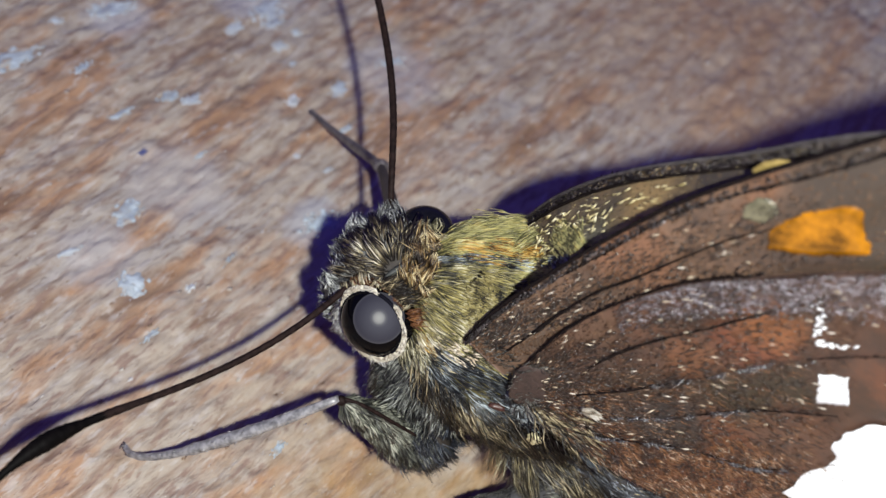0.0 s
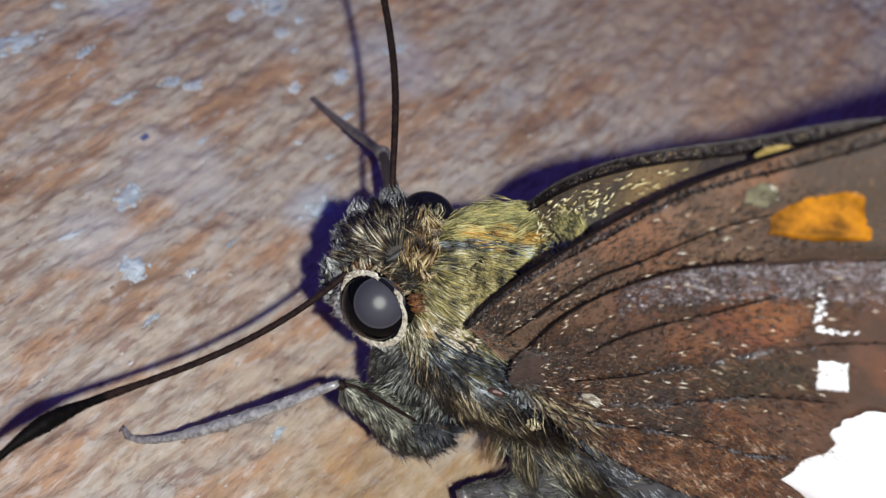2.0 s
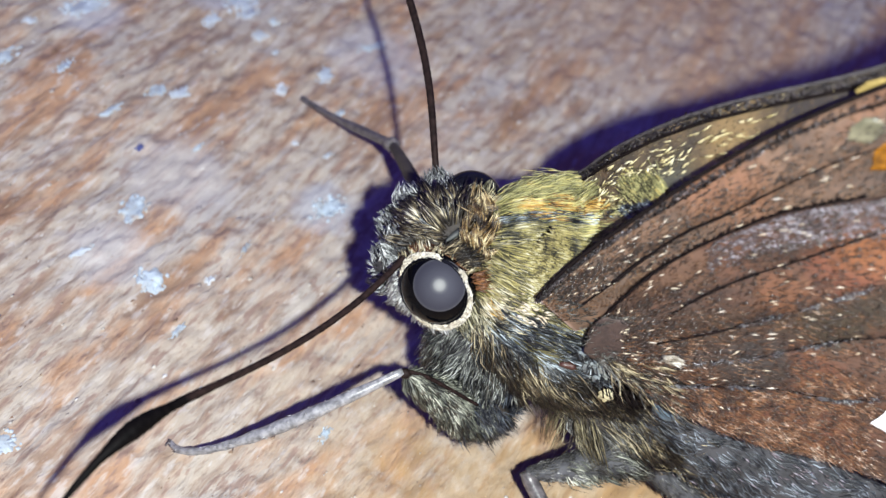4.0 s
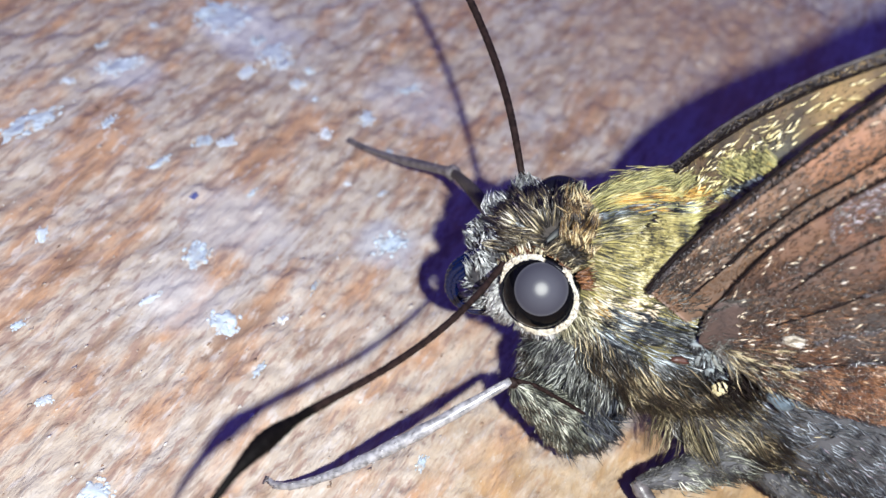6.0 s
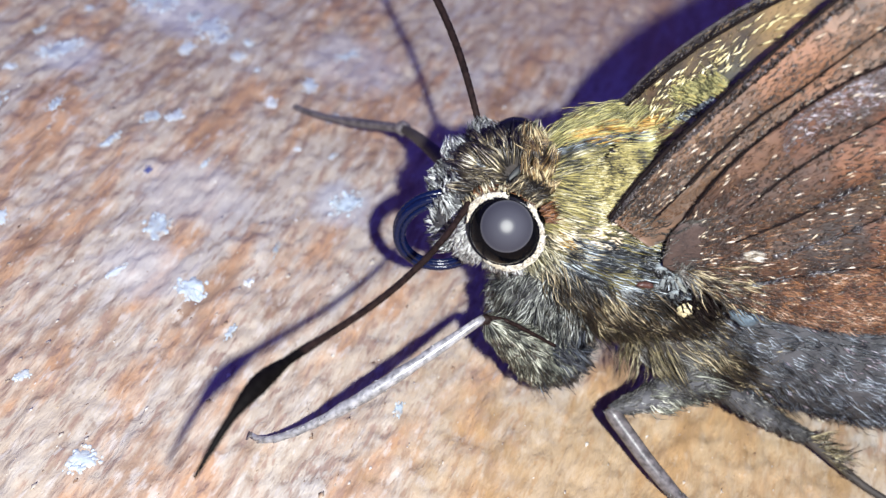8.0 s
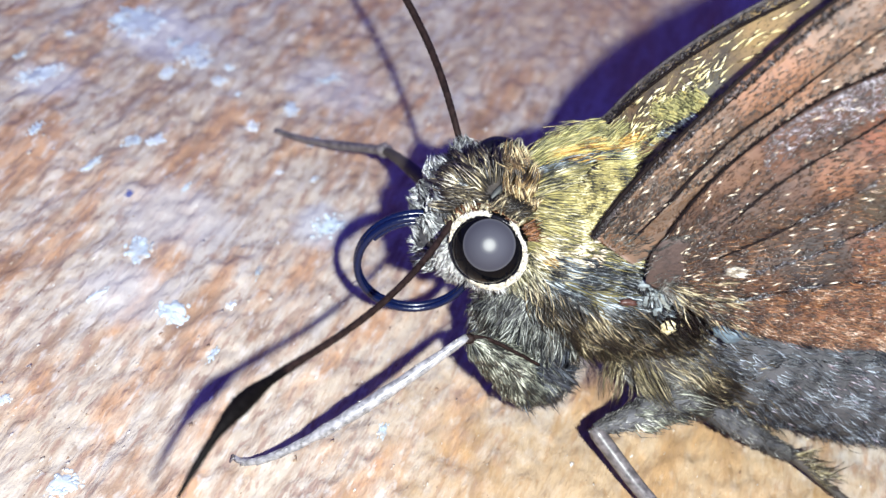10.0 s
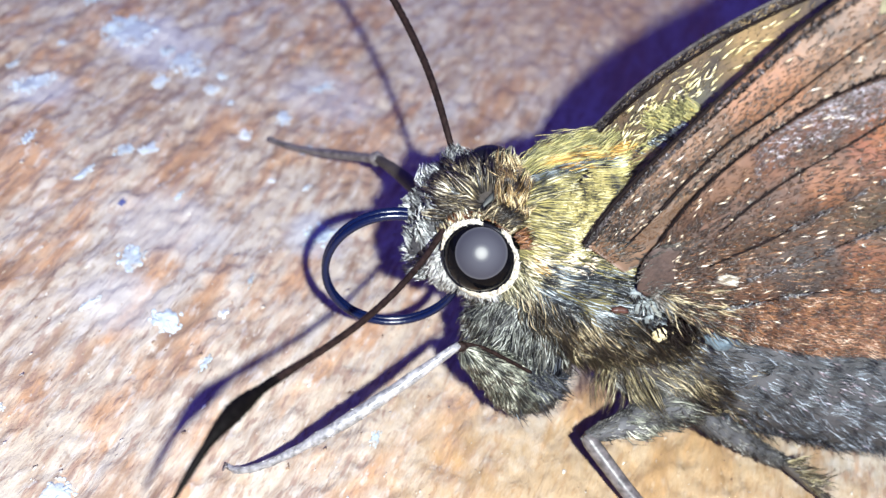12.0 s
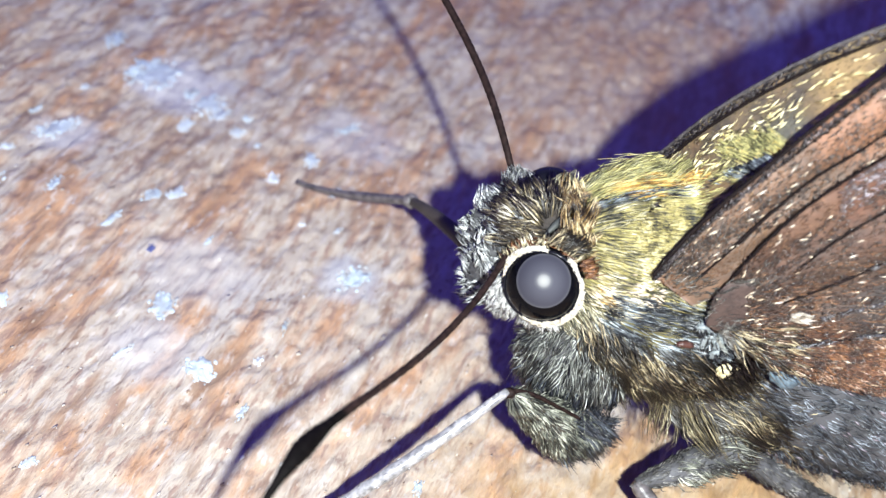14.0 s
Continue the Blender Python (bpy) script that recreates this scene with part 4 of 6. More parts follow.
def thorax(root):
    r = rng(41)
    th = part("thorax", blob(CHEST, CHEST_R, 36, 56, 0.08, 4), M_SKIN_WARM, root, "furry thorax, olive-yellow above, grey-brown beneath")
    part("mantle", blob((4.2, 0.0, 6.75), (4.75, 2.8, 3.25), 36, 56, 0.04, 4), M_SKIN_WARM, root, "olive furry shoulders")
    seam = lambda p: -0.42 - 0.06 * p[:, 0]  # the parting between the back and the shoulder
    front = lambda p: p[:, 0] > 0.30
    comb = lambda p, far: np.stack([np.ones(len(p)), np.full(len(p), far), -0.10 + 0.12 * np.clip((p[:, 0] - 0.5) / 2, 0, 1)], 1)
    # the back, with an orange heart
    p, n = on_blob(r, 3400, MANTLE, MANTLE_R, lambda p, n: front(p) & (p[:, 0] < 5.2) & (p[:, 1] > seam(p) + 0.05) & (n[:, 2] > 0.45))
    part("back_fur", strands(r, p, n, comb(p, -0.16), 1.15, 0.037, 0.10, 0.2, 0.10, 0.6, clump=0.45), M_YELLOW_FUR, th, "combed olive-yellow hair", "stuff")
    p, n = on_blob(r, 640, MANTLE, MANTLE_R, lambda p, n: (p[:, 0] > 0.6) & (p[:, 0] < 3.4) & (p[:, 1] > seam(p) + 0.05) & (p[:, 1] < seam(p) + 0.75) & (n[:, 2] > 0.45))
    part("back_fur", strands(r, p, n, comb(p, -0.20), 1.05, 0.05, 0.14, 0.2, 0.09, 0.6, clump=0.4), M_GOLD_FUR, th, "orange-gold hair down the back", "stuff")
    # the back rises to a crest between the wings
    crest = ((4.7, 0.1, 8.6), (2.7, 2.1, 2.35))
    part("crest", blob(crest[0], (2.55, 1.95, 2.2), 24, 36, 0.05, 4), M_SKIN_WARM, root, "olive furry crest between the wings")
    p, n = on_blob(r, 1700, *crest, lambda p, n: (p[:, 0] < 5.6) & (n[:, 2] > 0.05) & (n[:, 1] < 0.7))
    part("crest_fur", strands(r, p, n, (1.0, -0.05, 0.30), 1.1, 0.044, 0.08, 0.2, 0.10, 0.6, clump=0.45), M_YELLOW_FUR, th, "long olive-yellow hair between the wings", "stuff")
    # bands of hair that run back along the crest to the wing: olive-yellow, orange-gold and slate
    for name, m, line, wide, size, mat, label in (
            ("crest_fur", 900, [(0.9, 1.1, 8.85), (1.95, 1.0, 9.5), (2.93, 0.65, 10.25), (3.16, -0.5, 11.67), (3.42, -1.3, 12.4), (3.60, -2.0, 13.1)], 0.30, 0.75, M_YELLOW_FUR, "olive-yellow hair along the crest"),
            ("gold_band", 620, [(0.7, -0.05, 9.12), (1.57, -0.07, 9.60), (2.48, -0.05, 10.02), (3.32, -0.6, 11.19), (3.54, -1.35, 12.1), (3.66, -2.0, 12.9)], 0.16, 0.7, M_GOLD_FUR, "band of orange-gold hair down the back"),
            ("slate_band", 380, [(0.95, -0.52, 9.22), (2.0, -0.50, 9.72), (2.87, -0.50, 10.15), (3.16, -0.9, 10.85), (3.39, -1.7, 11.92), (3.49, -2.4, 12.76)], 0.09, 0.55, M_SLATE_FUR, "slate-grey hair below the golden band")):
        k = (r.random(m) * 399).astype(int)
        c = catmull(line, 400)
        d = np.gradient(c, axis=0)[k]
        d /= np.linalg.norm(d, axis=1)[:, None]
        n = np.tile([-0.30, -0.20, 0.93], (m, 1))
        p = c[k] + np.stack([np.zeros(m), r.normal(size=m) * wide, -0.12 * np.abs(r.normal(size=m)) * wide], 1) + n * 0.10
        part(name, strands(r, p, n, d, size, 0.036, 0.06, 0.2, 0.09, 0.6, clump=0.35), mat, th, label, "stuff")
    # the shoulder below the parting
    p, n = on_blob(r, 3000, MANTLE, MANTLE_R, lambda p, n: front(p) & (p[:, 0] < 4.2) & (p[:, 1] < seam(p) - 0.12 * r.random(len(p))) & (n[:, 2] > 0.30 + 0.05 * r.normal(size=len(p))))
    part("shoulder_fur", strands(r, p, n, comb(p, 0.02), 1.0, 0.038, 0.10, 0.2, 0.10, 0.6, clump=0.45), M_SHOULDER_FUR, th, "combed olive-yellow hair over the shoulder", "stuff")
    p, n = on_blob(r, 520, MANTLE, MANTLE_R, lambda p, n: front(p) & (p[:, 0] < 3.0) & (p[:, 1] < seam(p) + 0.05) & (n[:, 2] > 0.30))
    part("shoulder_fur", strands(r, p, n, comb(p, 0.0), 0.9, 0.045, 0.16, 0.2, 0.14, 0.6, clump=0.4), M_OLIVE_FUR, th, "olive-grey hair over the shoulder", "stuff")
    # a collar of hair that lies against the wing's edge
    c = catmull(FORE_LEAD, 700)[r.integers(0, 120, 1000)]
    d = 0.10 + 0.95 * r.random(1000) ** 1.2
    p = np.stack([c[:, 0] - 0.65 * d, near_y(c[:, 0], c[:, 1]) + 0.14 + 0.95 * d, c[:, 1] + 0.15 * d - 0.25], 1)
    part("collar_fur", strands(r, p, np.tile([-0.45, -0.80, 0.40], (1000, 1)), (0.85, -0.25, 0.40), 0.75, 0.034, 0.04, 0.12, 0.10, 0.6, clump=0.15), M_SHOULDER_FUR, th, "golden hair along the wing edge", "stuff")
    # slate hair in the parting
    p, n = on_blob(r, 420, MANTLE, MANTLE_R, lambda p, n: (p[:, 0] > 0.35) & (p[:, 0] < 3.4) & (np.abs(p[:, 1] - seam(p)) < 0.14) & (n[:, 2] > 0.3))
    part("parting_fur", strands(r, p + n * 0.10, n, comb(p, -0.05), 0.7, 0.045, 0.25, 0.2, 0.12, 0.6, clump=0.3), M_SLATE_FUR, th, "slate-grey hair in the parting", "stuff")
    # behind the eye: cream hair, an orange tuft and pale scales in front of the wing
    p, n = on_blob(r, 330, MANTLE, MANTLE_R, lambda p, n: (p[:, 0] > 0.45) & (p[:, 0] < 1.7) & (n[:, 1] < 0) & (n[:, 2] > 0.04) & (n[:, 2] < 0.36))
    part("cheek_ruff", strands(r, p, n, (1.0, 0, 0.10), 0.62, 0.055, 0.25, 0.25, 0.16, 0.6, clump=0.4), M_BUFF_FUR, th, "cream and buff hair behind the eye", "stuff")
    p, n = on_blob(r, 420, MANTLE, MANTLE_R, lambda p, n: (p[:, 0] > 0.02) & (p[:, 0] < 1.5) & (n[:, 1] < 0) & (n[:, 2] > -0.45) & (n[:, 2] < 0.16))
    part("cheek_ruff", strands(r, p, n, (1.0, 0, -0.25), 0.50, 0.042, 0.25, 0.25, 0.22, 0.6, clump=0.4), M_OLIVE_FUR, th, "olive and cream hair below the eye", "stuff")
    p, n = on_blob(r, 60, MANTLE, MANTLE_R, lambda p, n: (p[:, 0] > 0.75) & (p[:, 0] < 1.25) & (n[:, 1] < 0) & (n[:, 2] > 0.10) & (n[:, 2] < 0.24))
    part("orange_tuft", strands(r, p, n, (1.0, 0, 0.12), 0.42, 0.06, 0.35, 0.25, 0.16, 0.6, clump=0.4), M_GOLD_FUR, th, "orange tuft behind the eye", "stuff")
    p, n = on_blob(r, 46, MANTLE, MANTLE_R, lambda p, n: (p[:, 0] > 1.6) & (p[:, 0] < 2.5) & (n[:, 1] < 0) & (n[:, 2] > 0.24) & (n[:, 2] < 0.44))
    part("shoulder_dusting", flakes(r, p + n * 0.14, n, (1.0, 0, 0.15), 0.26, 0.06, 0.3, 0.012), M_FLAKE, th, "white scales before the wing root", "stuff")
    # flank: straight slate-blue hair towards the wing root
    p, n = on_blob(r, 1500, MANTLE, MANTLE_R, lambda p, n: (p[:, 0] > 0.9) & (p[:, 0] < 3.9) & (n[:, 1] < 0) & (n[:, 2] > -0.12 - 0.04 * r.random(len(p))) & (n[:, 2] < 0.20 + 0.04 * p[:, 0]))
    part("side_fur", strands(r, p, n, (1.0, 0, 0.16), 1.15, 0.045, 0.16, 0.25, 0.13, 0.6, clump=0.45), M_SLATE_FUR, th, "slate-blue hair on the flank", "stuff")
    p, n = on_blob(r, 1300, MANTLE, MANTLE_R, lambda p, n: (p[:, 0] > 0.9) & (p[:, 0] < 4.6) & (n[:, 1] < 0) & (n[:, 2] > -0.34) & (n[:, 2] < -0.06))
    part("side_fur", strands(r, p, n, (1.0, 0, -0.20), 1.1, 0.042, 0.22, 0.3, 0.22, 0.6, clump=0.6), M_GREY_FUR, th, "grey hair on the lower flank", "stuff")
    # long golden-brown hair that sweeps down and back
    for m, lo, hi, down, size, spread in ((1500, -0.60, -0.12, -0.42, 1.35, 0.26), (700, -0.42, -0.02, -0.30, 1.6, 0.30)):
        p, n = on_blob(r, m, MANTLE, MANTLE_R, lambda p, n: (p[:, 0] > 0.7) & (p[:, 0] < 5.6) & (n[:, 1] < 0) & (n[:, 2] > lo) & (n[:, 2] < hi))
        part("flank_hair", strands(r, p, n, (1.0, 0, down), size, 0.042, 0.30, 0.3, spread, 0.6, clump=0.75), M_BROWN_FUR, th, "long golden-brown hair on the flank", "stuff")
    p, n = on_blob(r, 3000, CHEST, CHEST_R, lambda p, n: (n[:, 2] < -0.15) & ((n[:, 0] > -0.1) | (n[:, 2] > -0.55)))
    part("breast_fur", strands(r, p, n, (1.0, 0, -0.30), 1.5, 0.038, 0.14, 0.5, 0.26, clump=0.75), M_BROWN_FUR, th, "long golden-brown hair on the underside", "stuff")
    p, n = on_blob(r, 1100, CHEST, CHEST_R, lambda p, n: (n[:, 2] < -0.30) & (n[:, 2] > -0.85) & (n[:, 1] < -0.1) & (p[:, 0] > 1.6))
    part("breast_fur", strands(r, p, n, (1.0, -0.15, -0.40), 1.25, 0.044, 0.45, 0.3, 0.32, 0.6, clump=0.7), M_BROWN_FUR, th, "loose golden-brown hair under the breast", "stuff")
    # breast lobe hanging behind the forelegs, dark below
    lobe = ((1.6, -0.9, 4.4), (1.7, 1.5, 1.9))
    part("throat_lobe", blob(*lobe, 20, 28, 0.1, 3), M_SKIN_GREY, root, "")
    p, n = on_blob(r, 2600, *lobe, lambda p, n: (n[:, 1] < 0.4) & (p[:, 2] > 3.5 + 0.4 * r.random(len(p)) + 0.25 * (p[:, 0] - 1.6)))
    part("lobe_fur", strands(r, p, n, (0.15, 0, -1.0), 0.85, 0.040, 0.5, 0.3, 0.45, clump=0.6), M_LOBE_FUR, th, "grey hair below the neck", "stuff")
    p, n = on_blob(r, 1700, *lobe, lambda p, n: (n[:, 1] < 0.4) & (p[:, 2] < 4.1))
    part("lobe_tuft", strands(r, p, n, (0.1, 0, -1.0), 0.95, 0.040, 0.5, 0.3, 0.34, clump=0.65), M_NAVY_FUR, th, "blue-black tips of the breast hair", "stuff")
    hip = ((6.3, -1.2, 3.7), (2.2, 1.6, 1.6))
    part("hip", blob(*hip, 20, 28, 0.1, 6), M_SKIN, root, "")
    p, n = on_blob(r, 1800, *hip, lambda p, n: (n[:, 1] < 0.3) & (n[:, 0] > -0.25))
    part("hip_fur", strands(r, p, n, (1.0, 0, -0.35), 1.6, 0.038, 0.2, 0.45, 0.28, clump=0.75), M_BROWN_FUR, th, "long golden-brown hair over the hip", "stuff")
    p, n = on_blob(r, 1100, *hip, lambda p, n: (n[:, 1] < 0.3) & (n[:, 0] < 0.0))
    part("front_fur", strands(r, p, n, (1.0, -0.1, -0.2), 0.7, 0.034, 0.15, 0.4, 0.25, clump=0.6), M_DUSK_FUR, th, "short dark hair before the hip", "stuff")
    p, n = on_blob(r, 1600, CHEST, CHEST_R, lambda p, n: (n[:, 2] < -0.45) & (n[:, 0] < 0.2))
    part("under_fur", strands(r, p, n, (1.0, -0.1, -0.1), 0.9, 0.034, 0.12, 0.4, 0.25, clump=0.6), M_DUSK_FUR, th, "short dark hair under the breast", "stuff")
    p, n = on_blob(r, 700, CHEST, CHEST_R, lambda p, n: (n[:, 2] < -0.6) & (n[:, 0] > -0.55) & (n[:, 0] < 0.45) & (n[:, 1] < 0.3))
    part("hanging_fur", strands(r, p, n, (0.5, -0.2, -1.0), 1.5, 0.036, 0.7, 0.3, 0.25, clump=0.7), M_DUSK_FUR, th, "dark hair hanging under the breast", "stuff")
    # loose golden hair that sweeps back over the flank and the hip
    for m, c, q, keep, size in ((520, *hip, lambda p, n: (n[:, 1] < 0.0) & (n[:, 2] > -0.5), 1.5), (420, CHEST, CHEST_R, lambda p, n: (n[:, 1] < -0.2) & (n[:, 2] < -0.35) & (n[:, 2] > -0.8) & (p[:, 0] > 2.0), 1.6),
                                (260, MANTLE, MANTLE_R, lambda p, n: (n[:, 1] < 0) & (n[:, 2] < -0.30) & (n[:, 2] > -0.75) & (p[:, 0] > 2.2) & (p[:, 0] < 6.2), 1.5)):
        p, n = on_blob(r, m, c, q, keep)
        part("loose_hair", strands(r, p, n, (1.0, -0.1, -0.55), size, 0.034, 0.30, 0.35, 0.24, 0.6, clump=0.7), M_LONG_HAIR, th, "long loose golden hair on the flank", "stuff")
    # plates where the wings join
    plate = part("shoulder_plate", blob((4.02, -3.38, 8.62), (0.62, 0.11, 0.90), 24, 32, 0.35, 4), M_PLATE, root, "smooth mauve-brown plate at the wing root")
    p, n = on_blob(r, 6, (4.02, -3.38, 8.62), (0.62, 0.11, 0.90), lambda p, n: n[:, 1] < -0.3)
    part("plate_dusting", flakes(r, p, n, (0.6, 0, 0.7), 0.13, 0.06, 0.1), M_FLAKE, plate, "", "stuff")
    ph = r.uniform(0, 2 * math.pi, 190)
    q = np.stack([4.02 + 0.60 * np.cos(ph), np.full(190, -3.43), 8.62 + 0.88 * np.sin(ph)], 1) + r.normal(size=(190, 3)) * np.array([0.06, 0.02, 0.06])
    part("plate_fringe", strands(r, q, np.tile([-0.2, -0.97, 0.1], (190, 1)), (0.55, 0, 0.75), 0.36, 0.034, 0.10, 0.15, 0.35, 0.5, clump=0.3), M_DUSK_FUR, plate, "grey-brown hair round the plate", "stuff")
    for a, b in (((3.80, -3.12, 8.00), (4.92, -3.32, 6.85)), ((3.62, -3.06, 7.82), (4.60, -3.25, 6.80))):
        part("wing_rod", tube(catmull([a, tuple(0.5 * (i + j) for i, j in zip(a, b)), b], 12), np.linspace(0.05, 0.075, 12), 10), skin_material("pale_rod", (0.10, 0.10, 0.09), (0.24, 0.25, 0.23), 4.0, 0.4, 0.4), root, "thin pale rod below the wing root")
    part("wing_hinge", blob((4.75, -3.24, 6.2), (0.21, 0.13, 0.24), 20, 26, 0.6, 3), M_HINGE, root, "small cream hinge plate below the wing")
    p, n = on_blob(r, 60, (5.68, -3.80, 8.95), (0.22, 0.08, 0.15), lambda p, n: n[:, 1] < 0)
    part("wing_hinge", flakes(r, p, np.tile([-0.25, -0.92, 0.3], (len(p), 1)), (1, 0, 0.22), 0.36, 0.045, 0.25), M_WHITE_FUR, root, "small white scale tuft at the hindwing base")
    part("flank_plate", blob((3.42, -3.06, 6.80), (0.26, 0.10, 0.12), 12, 16, 0.5, 5), skin_material("rust_plate", (0.026, 0.010, 0.008), (0.060, 0.022, 0.015), 2.0, 0.4), root, "small rust-brown plate on the flank")
    for c, q in (((4.15, -3.06, 7.15), (0.36, 0.16, 0.42)), ((3.80, -3.04, 7.50), (0.30, 0.14, 0.22)), ((4.45, -3.08, 6.72), (0.26, 0.15, 0.26))):
        plate = part("flank_plate", blob(c, q, 14, 20, 0.8, 5), M_PALE_PLATE, root, "pale blue-grey plate below the wing root")
        p, n = on_blob(r, 70, c, q, lambda p, n: n[:, 1] < 0.1)
        part("plate_hair", strands(r, p, n, (0.7, 0, -0.5), 0.38, 0.055, 0.35, 0.3, 0.4, 0.5, clump=0.5), M_SLATE_FUR, plate, "", "stuff")
    part("flank_plate", blob((6.6, -3.25, 6.3), (0.52, 0.26, 0.32), 14, 20, 0.4, 8), skin_material("blue_plate", (0.045, 0.065, 0.085), (0.11, 0.155, 0.19), 2.0, 0.45), root, "smooth blue-grey plate on the flank")
    # dark wiry hair round the hinge
    p, n = on_blob(r, 150, (5.0, -2.95, 6.6), (0.75, 0.3, 0.75), lambda p, n: n[:, 1] < 0)
    part("hinge_hair", strands(r, p, n, (0.6, 0, -0.5), 0.8, 0.05, 0.4, 0.3, 0.5, 0.6, clump=0.5), M_VEIN, th, "dark wiry hair round the wing hinge", "stuff")


def abdomen(root):
    r = rng(51)
    ab = part("abdomen", tube(BELLY, BELLY_R, 40), M_SKIN_GREY, root, "stout grey-brown furry abdomen")
    p, n, d = on_tube(r, 15000, BELLY[:32], BELLY_R[:32], lambda p, n: n[:, 1] < 0.3)
    part("belly_coat", strands(r, p, n, (1.0, 0, -0.12), 0.75, 0.036, 0.24, 0.3, 0.34, 0.5, clump=0.65), M_BELLY_FUR, ab, "blue-grey scales", "stuff")
    p, n, d = on_tube(r, 700, BELLY[:14], BELLY_R[:14], lambda p, n: (n[:, 1] < 0.3) & (n[:, 2] < 0.2))
    q, m, e = on_tube(r, 3000, BELLY[8:34], BELLY_R[8:34], lambda p, n: (n[:, 1] < 0.0) & (r.random(len(p)) < 0.03 + np.exp(-((p[:, 0] - 11.2) ** 2 / 2.0 + (p[:, 2] - 4.4) ** 2 / 0.5))))
    part("white_speckling", flakes(r, q + m * 0.10, m, e, 0.30, 0.045, 0.3), M_LILAC_FLAKE, ab, "glinting white scales", "stuff")
    q, m, e = on_tube(r, 800, BELLY[12:30], BELLY_R[12:30], lambda p, n: (n[:, 1] < 0.1) & (n[:, 2] < -0.55))
    part("under_fringe", strands(r, q, m, (0.8, -0.5, -0.35), 1.2, 0.032, 0.35, 0.35, 0.3, clump=0.6), M_BROWN_FUR, ab, "buff hair under the abdomen", "stuff")
    part("belly_hair", strands(r, p, n, (1.0, 0, -0.15), 1.2, 0.035, 0.25, 0.3, 0.25, clump=0.5), M_BROWN_FUR, ab, "golden-brown hair", "stuff")


def antenna(root, points, club_from, club_r, label):
    c = bezier(points, 90)
    u = np.linspace(0, 1, 90)
    r = 0.095 + 0.02 * np.sin(u * 3)
    if club_from < 1:
        k = np.clip((u - club_from) / (1 - club_from), 0, 1)
        r = np.interp(k, [0, 0.12, 0.26, 0.40, 0.50, 0.60, 0.72, 0.86, 1], [0.095, 0.12, 0.5 * club_r, 0.9 * club_r, club_r, 0.78 * club_r, 0.45 * club_r, 0.09, 0.04])
    r = r * (1 + 0.05 * np.sin(u * 330))
    if club_from >= 1:
        return part("antenna", tube(c, r, 12), M_ANTENNA, root, label)
    k = int(90 * (club_from + 0.10))
    shaft = part("antenna", tube(c[:k + 1], r[:k + 1], 12), M_ANTENNA, root, label)
    part("club", tube(c[k - 3:], r[k - 3:] * np.interp(np.arange(93 - k), [0, 3], [0.9, 1.03]), 14), M_CLUB, shaft, "black swollen club with a thin bent tip")
    return shaft


MID_THIGH = [(6.6, -2.7, 3.3), (5.6, -3.05, 2.95), (4.6, -3.3, 2.5), (3.7, -3.45, 2.1)]
MID_SHANK = [(3.66, -3.42, 2.15), (4.22, -3.9, 1.75), (5.15, -4.68, 1.12), (6.1, -5.3, 0.55), (7.2, -6.1, 0.16), (9.4, -7.4, 0.14)]


THIGH_EDGE = [(-0.92, -3.40, 5.18), (-0.22, -3.25, 5.01), (0.72, -3.05, 4.46), (1.59, -2.85, 3.89)]


